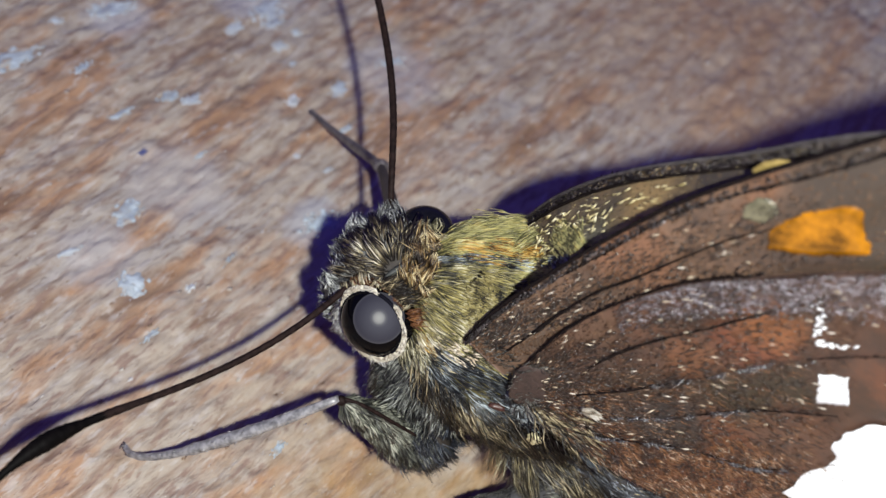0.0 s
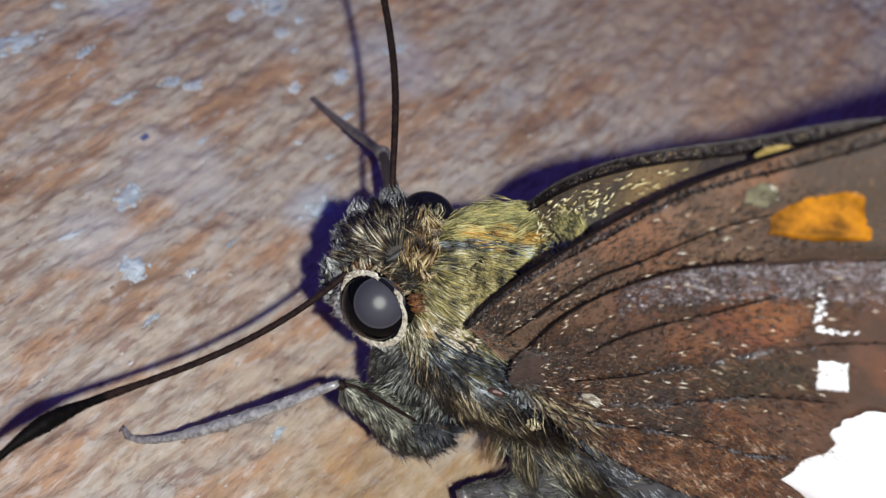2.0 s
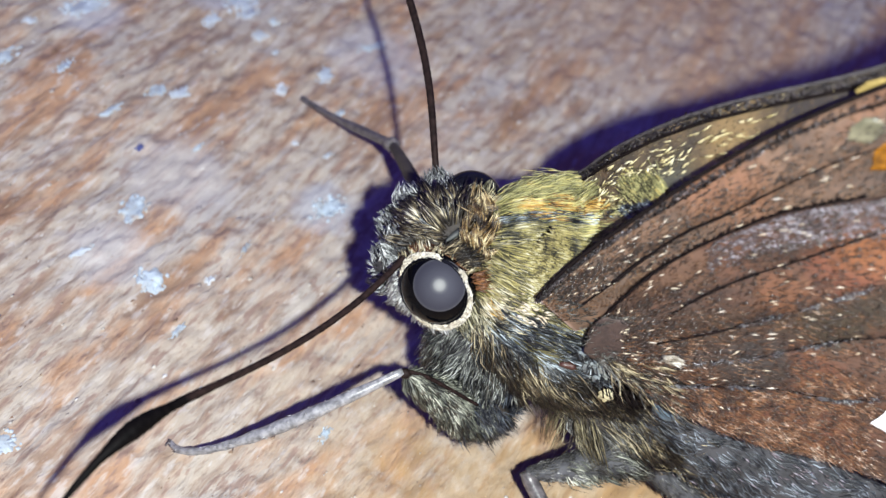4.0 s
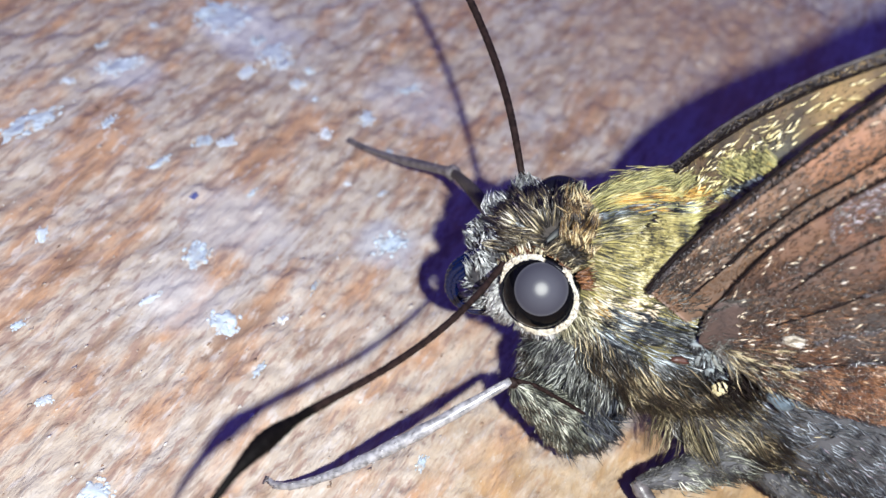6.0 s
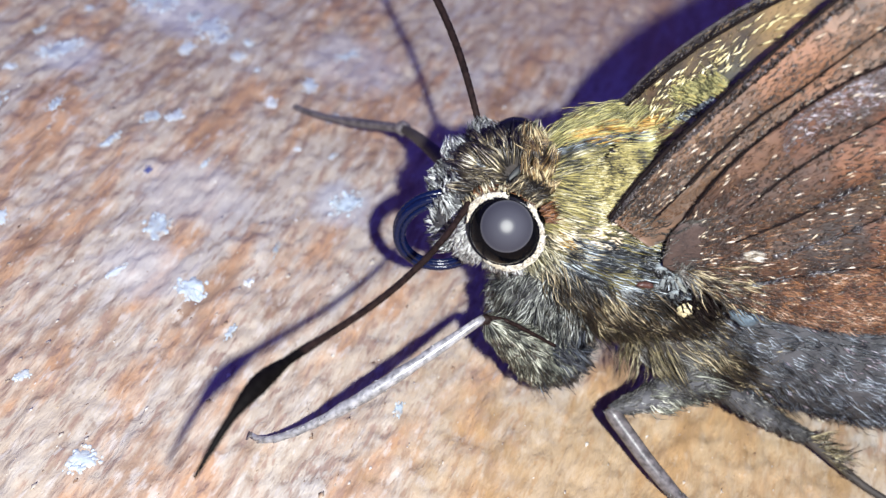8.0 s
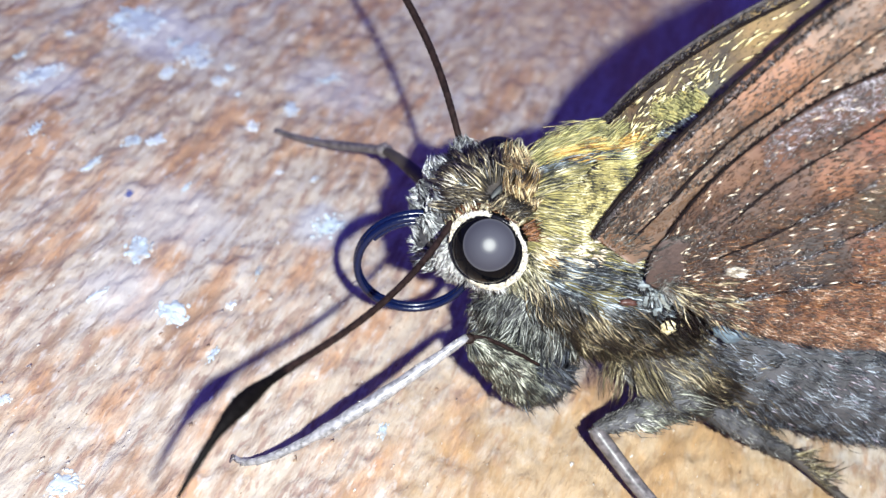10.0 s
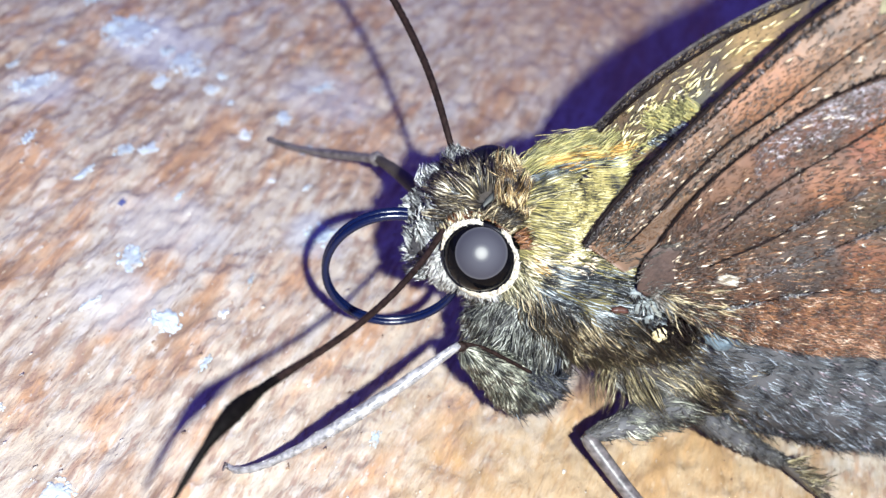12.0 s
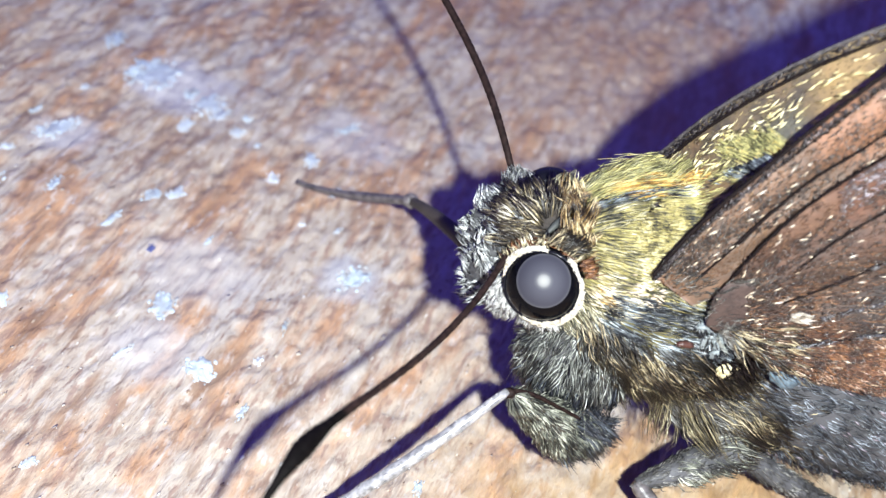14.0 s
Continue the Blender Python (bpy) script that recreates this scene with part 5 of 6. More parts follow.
def legs(root):
    r = rng(61)
    out = []
    # near foreleg: furry thigh, pale shin, thin foot
    thigh_c = catmull([(2.2, -2.0, 3.5), (1.6, -2.35, 2.85), (0.6, -2.8, 3.75), (-0.80, -3.37, 5.05)], 30)
    thigh_r = catmull([(0, 0.70), (1, 0.66), (2, 0.48), (3, 0.13)], 30)[:, 1]
    fore = part("foreleg", tube(thigh_c, thigh_r, 18), M_SKIN, root, "foreleg with a furry thigh and a bare pale shin")
    p, n, d = on_tube(r, 3400, thigh_c, thigh_r)
    part("thigh_fur", strands(r, p, n, (0.55, 0.1, -0.75), 0.68, 0.036, 0.6, 0.3, 0.25, clump=0.5), M_THIGH_FUR, fore, "olive-buff thigh hair", "stuff")
    p, n, d = on_tube(r, 1500, thigh_c[:14], thigh_r[:14])
    part("thigh_tuft", strands(r, p, n, (0.8, 0.1, -0.45), 0.85, 0.036, 0.5, 0.3, 0.3, clump=0.4), M_NAVY_FUR, fore, "blue-black thigh tuft", "stuff")
    shin = bezier([(-0.9, -3.4, 5.15), (-4.13, -5.2, 2.96), (-6.2, -5.3, 0.7), (-6.72, -4.24, 0.25)], 60)
    u = np.linspace(0, 1, 60)
    rad = np.interp(u, [0, 0.08, 0.3, 0.45, 0.5, 0.9, 1], [0.11, 0.155, 0.195, 0.17, 0.13, 0.10, 0.075])
    rad = rad * (1 + 0.06 * np.sin(u * 60))
    sh = part("shin", tube(shin, rad, 14), M_LEG_PALE, fore, "whitish scaly shin and foot")
    part("claw", joined([tube(catmull([shin[-1], shin[-1] + np.array(k), shin[-1] + np.array(k) * 1.6 + np.array([0, 0, -0.15])], 8), np.linspace(0.06, 0.015, 8), 8) for k in ((-0.09, -0.05, 0.02), (-0.07, 0.07, 0.02))]), M_LEG, fore, "small claws")
    p, n, d = on_tube(r, 110, shin, rad)
    part("shin_dusting", flakes(r, p - n * 0.035, n, d, 0.16, 0.06, 0.15), M_LEG_PALE, fore, "", "stuff")
    part("knee", blob((-0.82, -3.40, 5.08), (0.17, 0.15, 0.15), 12, 16, 0.3, 4), M_ANTENNA, fore, "dark glossy knee")
    part("thigh_edge", tube(catmull(THIGH_EDGE, 24), np.linspace(0.07, 0.05, 24), 8), M_ANTENNA, fore, "dark brown upper edge of the thigh")
    out.append(fore)
    # near middle leg
    mid_c = catmull(MID_THIGH, 40)
    mid_r = catmull([(0, 0.55), (1, 0.48), (2, 0.34), (3, 0.17)], 40)[:, 1]
    mid = part("middle_leg", tube(mid_c, mid_r, 16), M_SKIN_GREY, root, "dark grey middle leg planted on the wood")
    p, n, d = on_tube(r, 2200, mid_c, mid_r)
    part("thigh_fur", strands(r, p, n, -d, 0.36, 0.030, 0.18, 0.2, 0.25, clump=0.4), M_DUSK_FUR, mid, "short brown-grey thigh hair", "stuff")
    p, n, d = on_tube(r, 420, mid_c[:26], mid_r[:26], lambda p, n: (n[:, 1] < 0.4))
    part("thigh_tuft", strands(r, p, n, (0.9, -0.1, -0.35), 0.85, 0.036, 0.35, 0.3, 0.3, clump=0.6), M_THIGH_FUR, mid, "pale loose thigh hair", "stuff")
    shank = catmull(MID_SHANK, 50)
    part("shin", tube(shank, np.interp(np.linspace(0, 1, 50), [0, 0.06, 0.5, 0.6, 1], [0.18, 0.25, 0.23, 0.17, 0.11]), 14), M_LEG, mid, "grey scaly shin and foot")
    p, n, d = on_tube(r, 350, shank, 0.18)
    part("shin_dusting", flakes(r, p - n * 0.03, n, d, 0.22, 0.05, 0.2), M_GREY_FUR, mid, "", "stuff")
    out.append(mid)
    # near hind leg
    hind_c = catmull([(5.8, -1.2, 3.6), (7.8, -2.05, 2.1), (9.4, -2.4, 1.45), (10.6, -2.66, 1.05)], 30)
    hind_r = np.linspace(0.5, 0.2, 30)
    hind = part("hind_leg", tube(hind_c, hind_r, 14), M_SKIN_GREY, root, "dark grey furry hind leg planted on the wood")
    p, n, d = on_tube(r, 1900, hind_c, hind_r)
    part("thigh_fur", strands(r, p, n, d, 0.34, 0.028, 0.14, 0.3, 0.2, clump=0.3), M_DUSK_FUR, hind, "grey thigh hair", "stuff")
    hs = catmull([(10.6, -2.66, 1.05), (11.25, -3.0, 0.8), (11.9, -3.4, 0.55), (13.12, -4.12, 0.25), (15.4, -5.3, 0.14)], 30)
    part("shin", tube(hs, np.linspace(0.17, 0.10, 30), 12), M_SKIN, hind, "dark shin and foot")
    p, n, d = on_tube(r, 160, hs[:14], 0.17, lambda p, n: n[:, 2] > 0)
    part("shin_fringe", strands(r, p, n, (0.9, -0.1, 0.35), 0.9, 0.035, 0.5, 0.3, 0.25), M_LONG_HAIR, hind, "buff hair fringe", "stuff")
    out.append(hind)
    # far foreleg, stretched forward beyond the head
    far_c = bezier([(-0.2, 2.4, 4.6), (-1.89, 6.54, 3.9), (-2.4, 8.2, 3.0)], 20)
    far = part("foreleg", tube(far_c, np.linspace(0.34, 0.15, 20), 12), M_SKIN, root, "grey foreleg stretched forward on the wood")
    fs = bezier([(-2.4, 8.2, 3.0), (-3.56, 9.9, 1.8), (-4.79, 11.6, 0.45), (-5.89, 12.4, 0.35)], 40)
    part("shin", tube(fs, np.interp(np.linspace(0, 1, 40), [0, 0.05, 0.4, 0.5, 1], [0.24, 0.17, 0.18, 0.14, 0.10]), 12), M_LEG, far, "grey scaly shin and foot")
    part("knee", blob((-2.4, 8.2, 3.0), (0.30, 0.27, 0.27), 12, 16, 0.2, 3), M_LEG, far, "pale knee joint")
    out.append(far)
    return out


FORE_LEAD = [(1.9, 8.65), (2.3, 10.3), (3.1, 12.4), (4.3, 15.2), (5.6, 17.6), (8.1, 21.1), (11.5, 25.5), (15.5, 29.5)]
FORE_TRAIL = [(3.2, 8.0), (4.5, 9.5), (6.0, 11.0), (8.0, 13.0), (10.5, 15.0), (13.5, 17.2), (17, 19.5), (21, 22)]
HIND_LEAD = [(3.5, 8.3), (3.75, 10.0), (4.4, 12.1), (5.9, 14.7), (7.5, 16.3), (9.6, 18.1), (13, 20.3), (17.5, 22)]
HIND_TRAIL = [(4.3, 7.5), (5.6, 7.0), (7.3, 6.9), (9.1, 7.05), (10.8, 7.5), (13.5, 7.6), (17, 7.4), (21, 8.5)]
FAR_LEAD = [(2.25, 9.0), (2.55, 10.0), (2.93, 11.75), (3.64, 13.71), (4.62, 15.58), (6.25, 17.96), (8.05, 20.70), (12.1, 25.25), (16.1, 28.75)]
FAR_TRAIL = [(3.6, 8.6), (5.0, 10.0), (6.6, 11.5), (8.5, 13.3), (11, 15.3), (14, 17.3), (17.5, 19.5), (21, 21.6)]


def ragged(r, line, out, parent, n, length):
    """Dark scales that stand off both sides of an edge or a vein."""
    k = r.integers(0, len(line) - 1, n)
    d = np.gradient(line, axis=0)[k]
    d /= np.linalg.norm(d, axis=1)[:, None]
    nn = np.tile([-0.19, -1.0, 0.0], (n, 1))
    lie = np.asarray(out, float) * np.where(r.random(n) < 0.72, 1.0, -1.0)[:, None] * 0.55 + d * 1.6
    part("dark_fringe", strands(r, line[k] + r.normal(size=(n, 3)) * 0.02, nn, lie, length, 0.06, 0.12, 0.1, 0.22, 0.4), M_VEIN, parent, "", "stuff")


def frost(r, points, u, lift, n, parent):
    """White and lilac scales along a vein."""
    w = r.uniform(*u, n)
    w = w[vnoise(w * 21, w * 0 + points[0][1], 5) + 0.25 * r.random(n) > 0.58]
    n = len(w)
    c = catmull(points, 90)[(w * 89).astype(int)] + r.normal(size=(n, 2)) * 0.045
    p = np.stack([c[:, 0], near_y(c[:, 0], c[:, 1]) - lift, c[:, 1]], 1)
    d = np.array([points[-2][0] - points[1][0], 0, points[-2][1] - points[1][1]])
    part("vein_frosting", flakes(r, p, np.array([-0.48, -0.85, 0.20]) + r.normal(size=(n, 3)) * 0.12, d, 0.22, 0.026, 0.3), M_FROST, parent, "", "stuff")


def left_wings(root):
    r = rng(71)
    shape, at = wing_shape(FORE_LEAD, FORE_TRAIL, near_y, 0.0, 0.06, 1)
    fw = part("forewing", shape, M_FOREWING, root, "brown forewing underside with an amber spot")
    edge = catmull(FORE_LEAD, 700)
    rim = np.stack([edge[:, 0], near_y(edge[:, 0], edge[:, 1]), edge[:, 1]], 1)
    part("leading_edge", tube(rim[::5], np.linspace(0.08, 0.055, 140) * (0.92 + 0.16 * vnoise(np.arange(140) * 0.45, np.zeros(140), 2)), 12, 0.8), M_VEIN, fw, "black leading edge")
    ragged(r, rim, (-0.75, 0.0, 0.55), fw, 320, 0.13)
    inner = at(np.linspace(0.0, 0.9, 360), 0.055 + 0.012 * np.sin(np.arange(360) * 0.053)) - np.array([0, 0.05, 0])
    part("vein", tube(inner, 0.035 * (0.6 + 0.8 * vnoise(np.arange(360) * 0.2, np.zeros(360), 8)), 8), M_VEIN, fw)
    ragged(r, inner, (-0.75, 0.0, 0.55), fw, 300, 0.16)
    for m, mat in ((760, M_EDGE_SCALE), (45, M_MAUVE_SCALE)):
        u = r.random(m) * 0.8
        q = at(u, 0.012 + 0.045 * r.random(m)) - np.array([0, 0.10, 0])
        nn = np.tile([-0.3, -0.95, 0.1], (m, 1)) + r.normal(size=(m, 3)) * 0.08
        nn /= np.linalg.norm(nn, axis=1)[:, None]
        part("edge_frosting", flakes(r, q, nn, at(u + 0.02, np.full(m, 0.03)) - at(u, np.full(m, 0.03)), 0.18, 0.045, 0.05, 0.004), mat, fw, "", "stuff")
    for pts in ([(2.95, 8.9), (3.4, 10.2), (3.9, 11.65), (4.42, 12.9), (5.14, 14.1), (5.86, 15.45), (6.56, 16.68), (7.2, 17.5)],):
        ribs(pts, near_y, 0.052, 0.085, fw)
    p, n, a = on_wing(r, 60, at, (0.03, 0.75), (0.08, 0.5))
    part("pale_dusting", flakes(r, p, n, a, 0.30, 0.042), M_FLAKE, fw, "", "stuff")
    p, n, a = on_wing(r, 3400, at, (0.0, 0.7), (0.02, 0.7))
    part("scale_coat", flakes(r, p - n * 0.022, n, a, 0.15, 0.034, 0.06, 0.002), M_TAN_HAIR, fw, "", "stuff")
    p, n, a = on_wing(r, 150, at, (0.0, 0.06), (0.0, 1.0))
    part("base_hair", strands(r, p, n, a, 0.5, 0.032, 0.2, 0.2, 0.25), M_DUSK_FUR, fw, "grey hair at the wing base", "stuff")
    spot([(7.35, 16.9), (7.24, 17.35), (7.34, 18.0), (7.74, 18.6), (8.34, 19.15), (8.68, 19.05), (8.91, 18.55), (9.3, 18.2), (8.77, 17.75), (8.04, 17.2)], near_y, 0.06, M_ORANGE, fw, "glassy amber-orange wing spot")
    spot([(6.47, 17.38), (6.47, 17.84), (6.69, 18.2), (7.03, 18.2), (7.13, 17.9), (6.95, 17.54)], near_y, 0.05, M_PALE_SPOT, fw, "pale greenish wing spot")

    shape, hat = wing_shape(HIND_LEAD, HIND_TRAIL, near_y, 0.30, 0.07, 4)
    hw = part("hindwing", shape, M_HINDWING, root, "rust-brown hindwing underside with silver-white spots")
    for pts in ([(5.08, 9.3), (5.05, 10.2), (5.42, 11.25), (6.18, 12.6), (7.15, 13.95), (8.23, 15.6), (8.85, 16.4)], [(5.15, 9.15), (6.25, 10.4), (7.25, 11.7), (8.25, 13.0), (8.95, 13.95), (10.2, 15.27), (13.5, 18)], [(5.9, 8.7), (6.5, 9.25), (7.42, 10.0), (8.2, 10.95), (9.25, 12.05), (10.8, 13.2)], [(5.6, 7.65), (6.27, 7.98), (7.4, 8.75), (8.65, 9.42), (9.9, 9.85), (10.92, 10.7)]):
        ribs(pts, near_y, 0.352, 0.060, hw)
    p, n, a = on_wing(r, 170, hat, (0.05, 0.8), (0.02, 0.98))
    part("pale_dusting", flakes(r, p, n, a, 0.30, 0.045), M_FLAKE, hw, "", "stuff")
    p, n, a = on_wing(r, 7000, hat, (0.0, 0.7), (0.0, 1.0))
    part("scale_coat", flakes(r, p + n * 0.004, n, a, 0.22, 0.030, 0.16, 0.002), M_RUST_HAIR, hw, "", "stuff")
    p, n, a = on_wing(r, 3600, hat, (0.0, 0.66), (0.12, 1.0))
    n = np.array([-0.45, -0.85, 0.28]) + r.normal(size=(3600, 3)) * 0.13
    n /= np.linalg.norm(n, axis=1)[:, None]
    part("sheen_coat", flakes(r, p + n * 0.02, n, a, 0.22, 0.036, 0.05, 0.002), M_SHEEN, hw, "raised lilac-brown scales with a sheen", "stuff")
    p, n, a = on_wing(r, 1500, hat, (0.10, 0.66), (0.30, 1.0))
    part("wing_bristles", strands(r, p, n, a, 0.42, 0.026, 0.14, 0.15, 0.16, 0.4), M_ORANGE_HAIR, hw, "fine tawny bristles", "stuff")
    costa = catmull(HIND_LEAD, 90)[2:52]
    costa = np.stack([costa[:, 0] + 0.02, near_y(costa[:, 0], costa[:, 1]) - 0.33, costa[:, 1]], 1)
    part("vein", tube(costa, 0.085 * np.interp(np.linspace(0, 1, 50), [0, 0.2, 0.5, 1], [0.7, 1, 0.7, 0.3]) * (0.7 + 0.6 * vnoise(np.arange(50) * 0.8, np.zeros(50), 5)), 8, 0.6), M_VEIN, hw, "dark front edge of the hindwing")
    ragged(r, costa, (-0.75, 0.0, 0.55), hw, 260, 0.18)
    p, n, a = on_wing(r, 7500, hat, (0.12, 0.62), (0.62, 1.0))
    k = (p[:, 0] > 6.3 + r.random(7500)) & ((p[:, 2] < 8.65 + 0.45 * (p[:, 0] - 7.4) + r.normal(size=7500) * 0.06) | (p[:, 0] > 8.4 + 0.5 * r.random(7500))) & (p[:, 2] < 10.6 + r.normal(size=7500) * 0.4)
    part("rust_coat", strands(r, p[k], n[k], a[k], 0.34, 0.030, 0.2, 0.1, 0.22, 0.4), M_ORANGE_HAIR, hw, "orange-rust bristles", "stuff")
    p, n, a = on_wing(r, 70, hat, (0.0, 0.08), (0.3, 1.0))
    part("root_hair", strands(r, p - np.array([0.25, 0, 0]), n, a, 0.6, 0.034, 0.22, 0.2, 0.3, clump=0.5), M_DUSK_FUR, hw, "grey hair at the wing root", "stuff")
    p, n, a = on_wing(r, 240, hat, (0.0, 0.22), (0.6, 1.0))
    part("base_hair", strands(r, p, n, a, 0.9, 0.04, 0.25, 0.2, 0.25), M_BROWN_FUR, hw, "long brown hair at the wing base", "stuff")
    p, n, a = on_wing(r, 1500, hat, (0.36, 0.80), (0.0, 1.0))
    e = 0.005 + 0.12 * r.random(1500) ** 1.4
    u = 0.36 + 0.40 * r.random(1500) ** 0.7
    p = hat(u, e) - np.array([0, 0.05, 0])
    part("frosted_edge", flakes(r, p, n, a, 0.16, 0.024, 0.12, 0.004), M_LILAC_FLAKE, hw, "frosted lilac-white scales along the upper edge", "stuff")
    m = 1300
    p = hat(0.34 + 0.44 * r.random(m), 0.004 + 0.15 * r.random(m) ** 1.3) - np.array([0, 0.06, 0])
    n = np.array([-0.38, -0.74, 0.55]) + r.normal(size=(m, 3)) * 0.14
    n /= np.linalg.norm(n, axis=1)[:, None]
    part("sheen_coat", flakes(r, p, n, (0.55, 0, 0.83), 0.18, 0.032, 0.05, 0.002), M_LILAC_SHEEN, hw, "lilac scales with a silvery sheen along the upper edge", "stuff")
    m = 1500
    p = at(0.05 + 0.6 * r.random(m), 0.10 + 0.35 * r.random(m)) - np.array([0, 0.05, 0])
    n = np.array([-0.42, -0.80, 0.42]) + r.normal(size=(m, 3)) * 0.12
    n /= np.linalg.norm(n, axis=1)[:, None]
    part("sheen_coat", flakes(r, p, n, (0.45, 0, 0.9), 0.20, 0.032, 0.05, 0.002), M_SHEEN, fw, "raised brown scales with a sheen", "stuff")
    frost(r, [(5.6, 7.72), (6.27, 8.05), (7.4, 8.82), (8.65, 9.49), (9.9, 9.92), (10.92, 10.77)], (0.12, 0.95), 0.42, 420, hw)
    frost(r, [(5.9, 8.77), (6.5, 9.32), (7.42, 10.07), (8.2, 11.02), (9.25, 12.1), (10.8, 13.27)], (0.12, 0.9), 0.42, 260, hw)
    frost(r, [(5.15, 9.2), (6.25, 10.46), (7.25, 11.76), (8.25, 13.06), (8.95, 14.0), (10.2, 15.3)], (0.30, 0.9), 0.42, 300, hw)
    spot([(9.8, 14.25), (10.39, 14.64), (10.83, 13.75), (10.18, 13.31)], near_y, 0.38, M_SILVER, hw, "small square silver-white spot", 0.06, True)
    spot([(11.0, 9.6), (11.12, 10.7), (11.3, 11.65), (11.15, 12.3), (11.35, 12.95), (11.85, 13.7), (14.5, 15.2), (16.5, 12.5), (15.5, 9.8), (13.2, 8.8)], near_y, 0.38, M_SILVER, hw, "large silver-white wing patch")
    u = r.random(52)
    line = catmull([(8.86, 16.35), (9.13, 15.88), (9.34, 15.26), (9.7, 15.35), (10.03, 15.62)], 52)[(u * 51).astype(int)] + r.normal(size=(52, 2)) * 0.05
    q = np.stack([line[:, 0], near_y(line[:, 0], line[:, 1]) - 0.36, line[:, 1]], 1)
    part("silver_streak", flakes(r, q, np.tile([-0.19, -1.0, 0.0], (52, 1)), (0.6, 0, 0.8), 0.17, 0.085, 0.2), M_SILVER, hw, "broken streak of silver-white scales", "stuff")


FUR_UP, FUR_TOP = (-0.122, 0.630, 0.767), 7.61  # hair covers the wing root up to this level


def right_wings(root):
    r = rng(81)
    shape, at = wing_shape(FAR_LEAD, FAR_TRAIL, far_y, 0.0, 0.05, 7, sag=3.4)
    fw = part("forewing", shape, M_FARWING, root, "olive-gold upper side of the other forewing")
    edge = catmull(FAR_LEAD, 700)
    rim = np.stack([edge[:, 0], far_y(edge[:, 0], edge[:, 1]), edge[:, 1]], 1)
    p, n, a = on_wing(r, 1300, at, (0.0, 0.30), (0.0, 0.26))
    k = p @ np.array(FUR_UP) < FUR_TOP + r.normal(size=1300) * 0.15
    part("base_fur", strands(r, p[k], n[k], a[k] * 0.9 + np.array([0.25, -0.2, 0.0]), 0.75, 0.036, 0.12, 0.15, 0.12, 0.6, clump=0.35), M_YELLOW_FUR, fw, "long olive-yellow hair over the wing root", "stuff")
    part("leading_edge", tube(rim[::5], np.linspace(0.08, 0.06, 140) * (0.88 + 0.24 * vnoise(np.arange(140) * 0.35, np.zeros(140), 6)), 12, 0.8), M_EDGE, fw, "mauve-grey scaly leading edge")
    ragged(r, rim, (-0.8, 0.0, 0.5), fw, 200, 0.13)
    k = r.integers(0, 600, 1500)
    d = np.gradient(rim, axis=0)[k]
    d /= np.linalg.norm(d, axis=1)[:, None]
    nn = np.tile([-0.35, -0.85, 0.40], (1500, 1)) + r.normal(size=(1500, 3)) * 0.16
    nn /= np.linalg.norm(nn, axis=1)[:, None]
    part("edge_coat", flakes(r, at(k / 699, 0.032 * r.random(1500)) + nn * 0.03, nn, d + r.normal(size=(1500, 3)) * 0.12, 0.20, 0.045, 0.08, 0.004), M_EDGE_SCALE, fw, "mauve and dark scales along the edge", "stuff")
    inner = at(np.linspace(0.04, 0.75, 280), np.full(280, 0.032)) - np.array([0, 0.06, 0])
    part("vein", tube(inner, 0.05, 8), M_VEIN, fw)
    ragged(r, inner, (-0.8, 0.0, 0.5), fw, 420, 0.18)
    for k in range(5):
        p, n, a = on_wing(r, 44, at, (0.16 + 0.07 * k, 0.28 + 0.08 * k), (0.05, 0.15 + 0.03 * k))
        part("golden_dusting", flakes(r, p, n, a, 0.48, 0.046, 0.25), M_GOLD_FLAKE, fw, "golden hair-scales", "stuff")
    p, n, a = on_wing(r, 60, at, (0.0, 0.05), (0.0, 0.25))
    part("root_frosting", flakes(r, p, n, a, 0.35, 0.06, 0.4), M_FLAKE, fw, "whitish scales at the wing root", "stuff")
    p, n, a = on_wing(r, 6500, at, (0.0, 0.7), (0.0, 0.7))
    part("scale_coat", strands(r, p, n, a, 0.28, 0.028, 0.12, 0.1, 0.14, 0.4), M_DRAB_HAIR, fw, "", "stuff")
    spot([(6.42, 18.17), (6.32, 18.41), (6.46, 18.73), (6.79, 19.01), (7.14, 19.13), (7.06, 18.85), (6.79, 18.32)], lambda x, z: near_y(x, z) + 0.46, 0.0, M_YELLOW_SPOT, fw, "small yellow wing spot")
    shape, hat = wing_shape([(x + 1.5, z - 1) for x, z in HIND_LEAD], [(x + 0.5, z) for x, z in HIND_TRAIL], far_y, -0.4, 0.06, 9, nu=60, nv=40)
    part("hindwing", shape, M_FARWING, root, "brown hindwing behind")


# ---------------------------------------------------------------- the proboscis: a chain of short rigid pieces
TRUNK_LENGTH, TRUNK_PIECES = 12.2, 72
TRUNK_BASE = (-2.15, -0.25, 6.45)
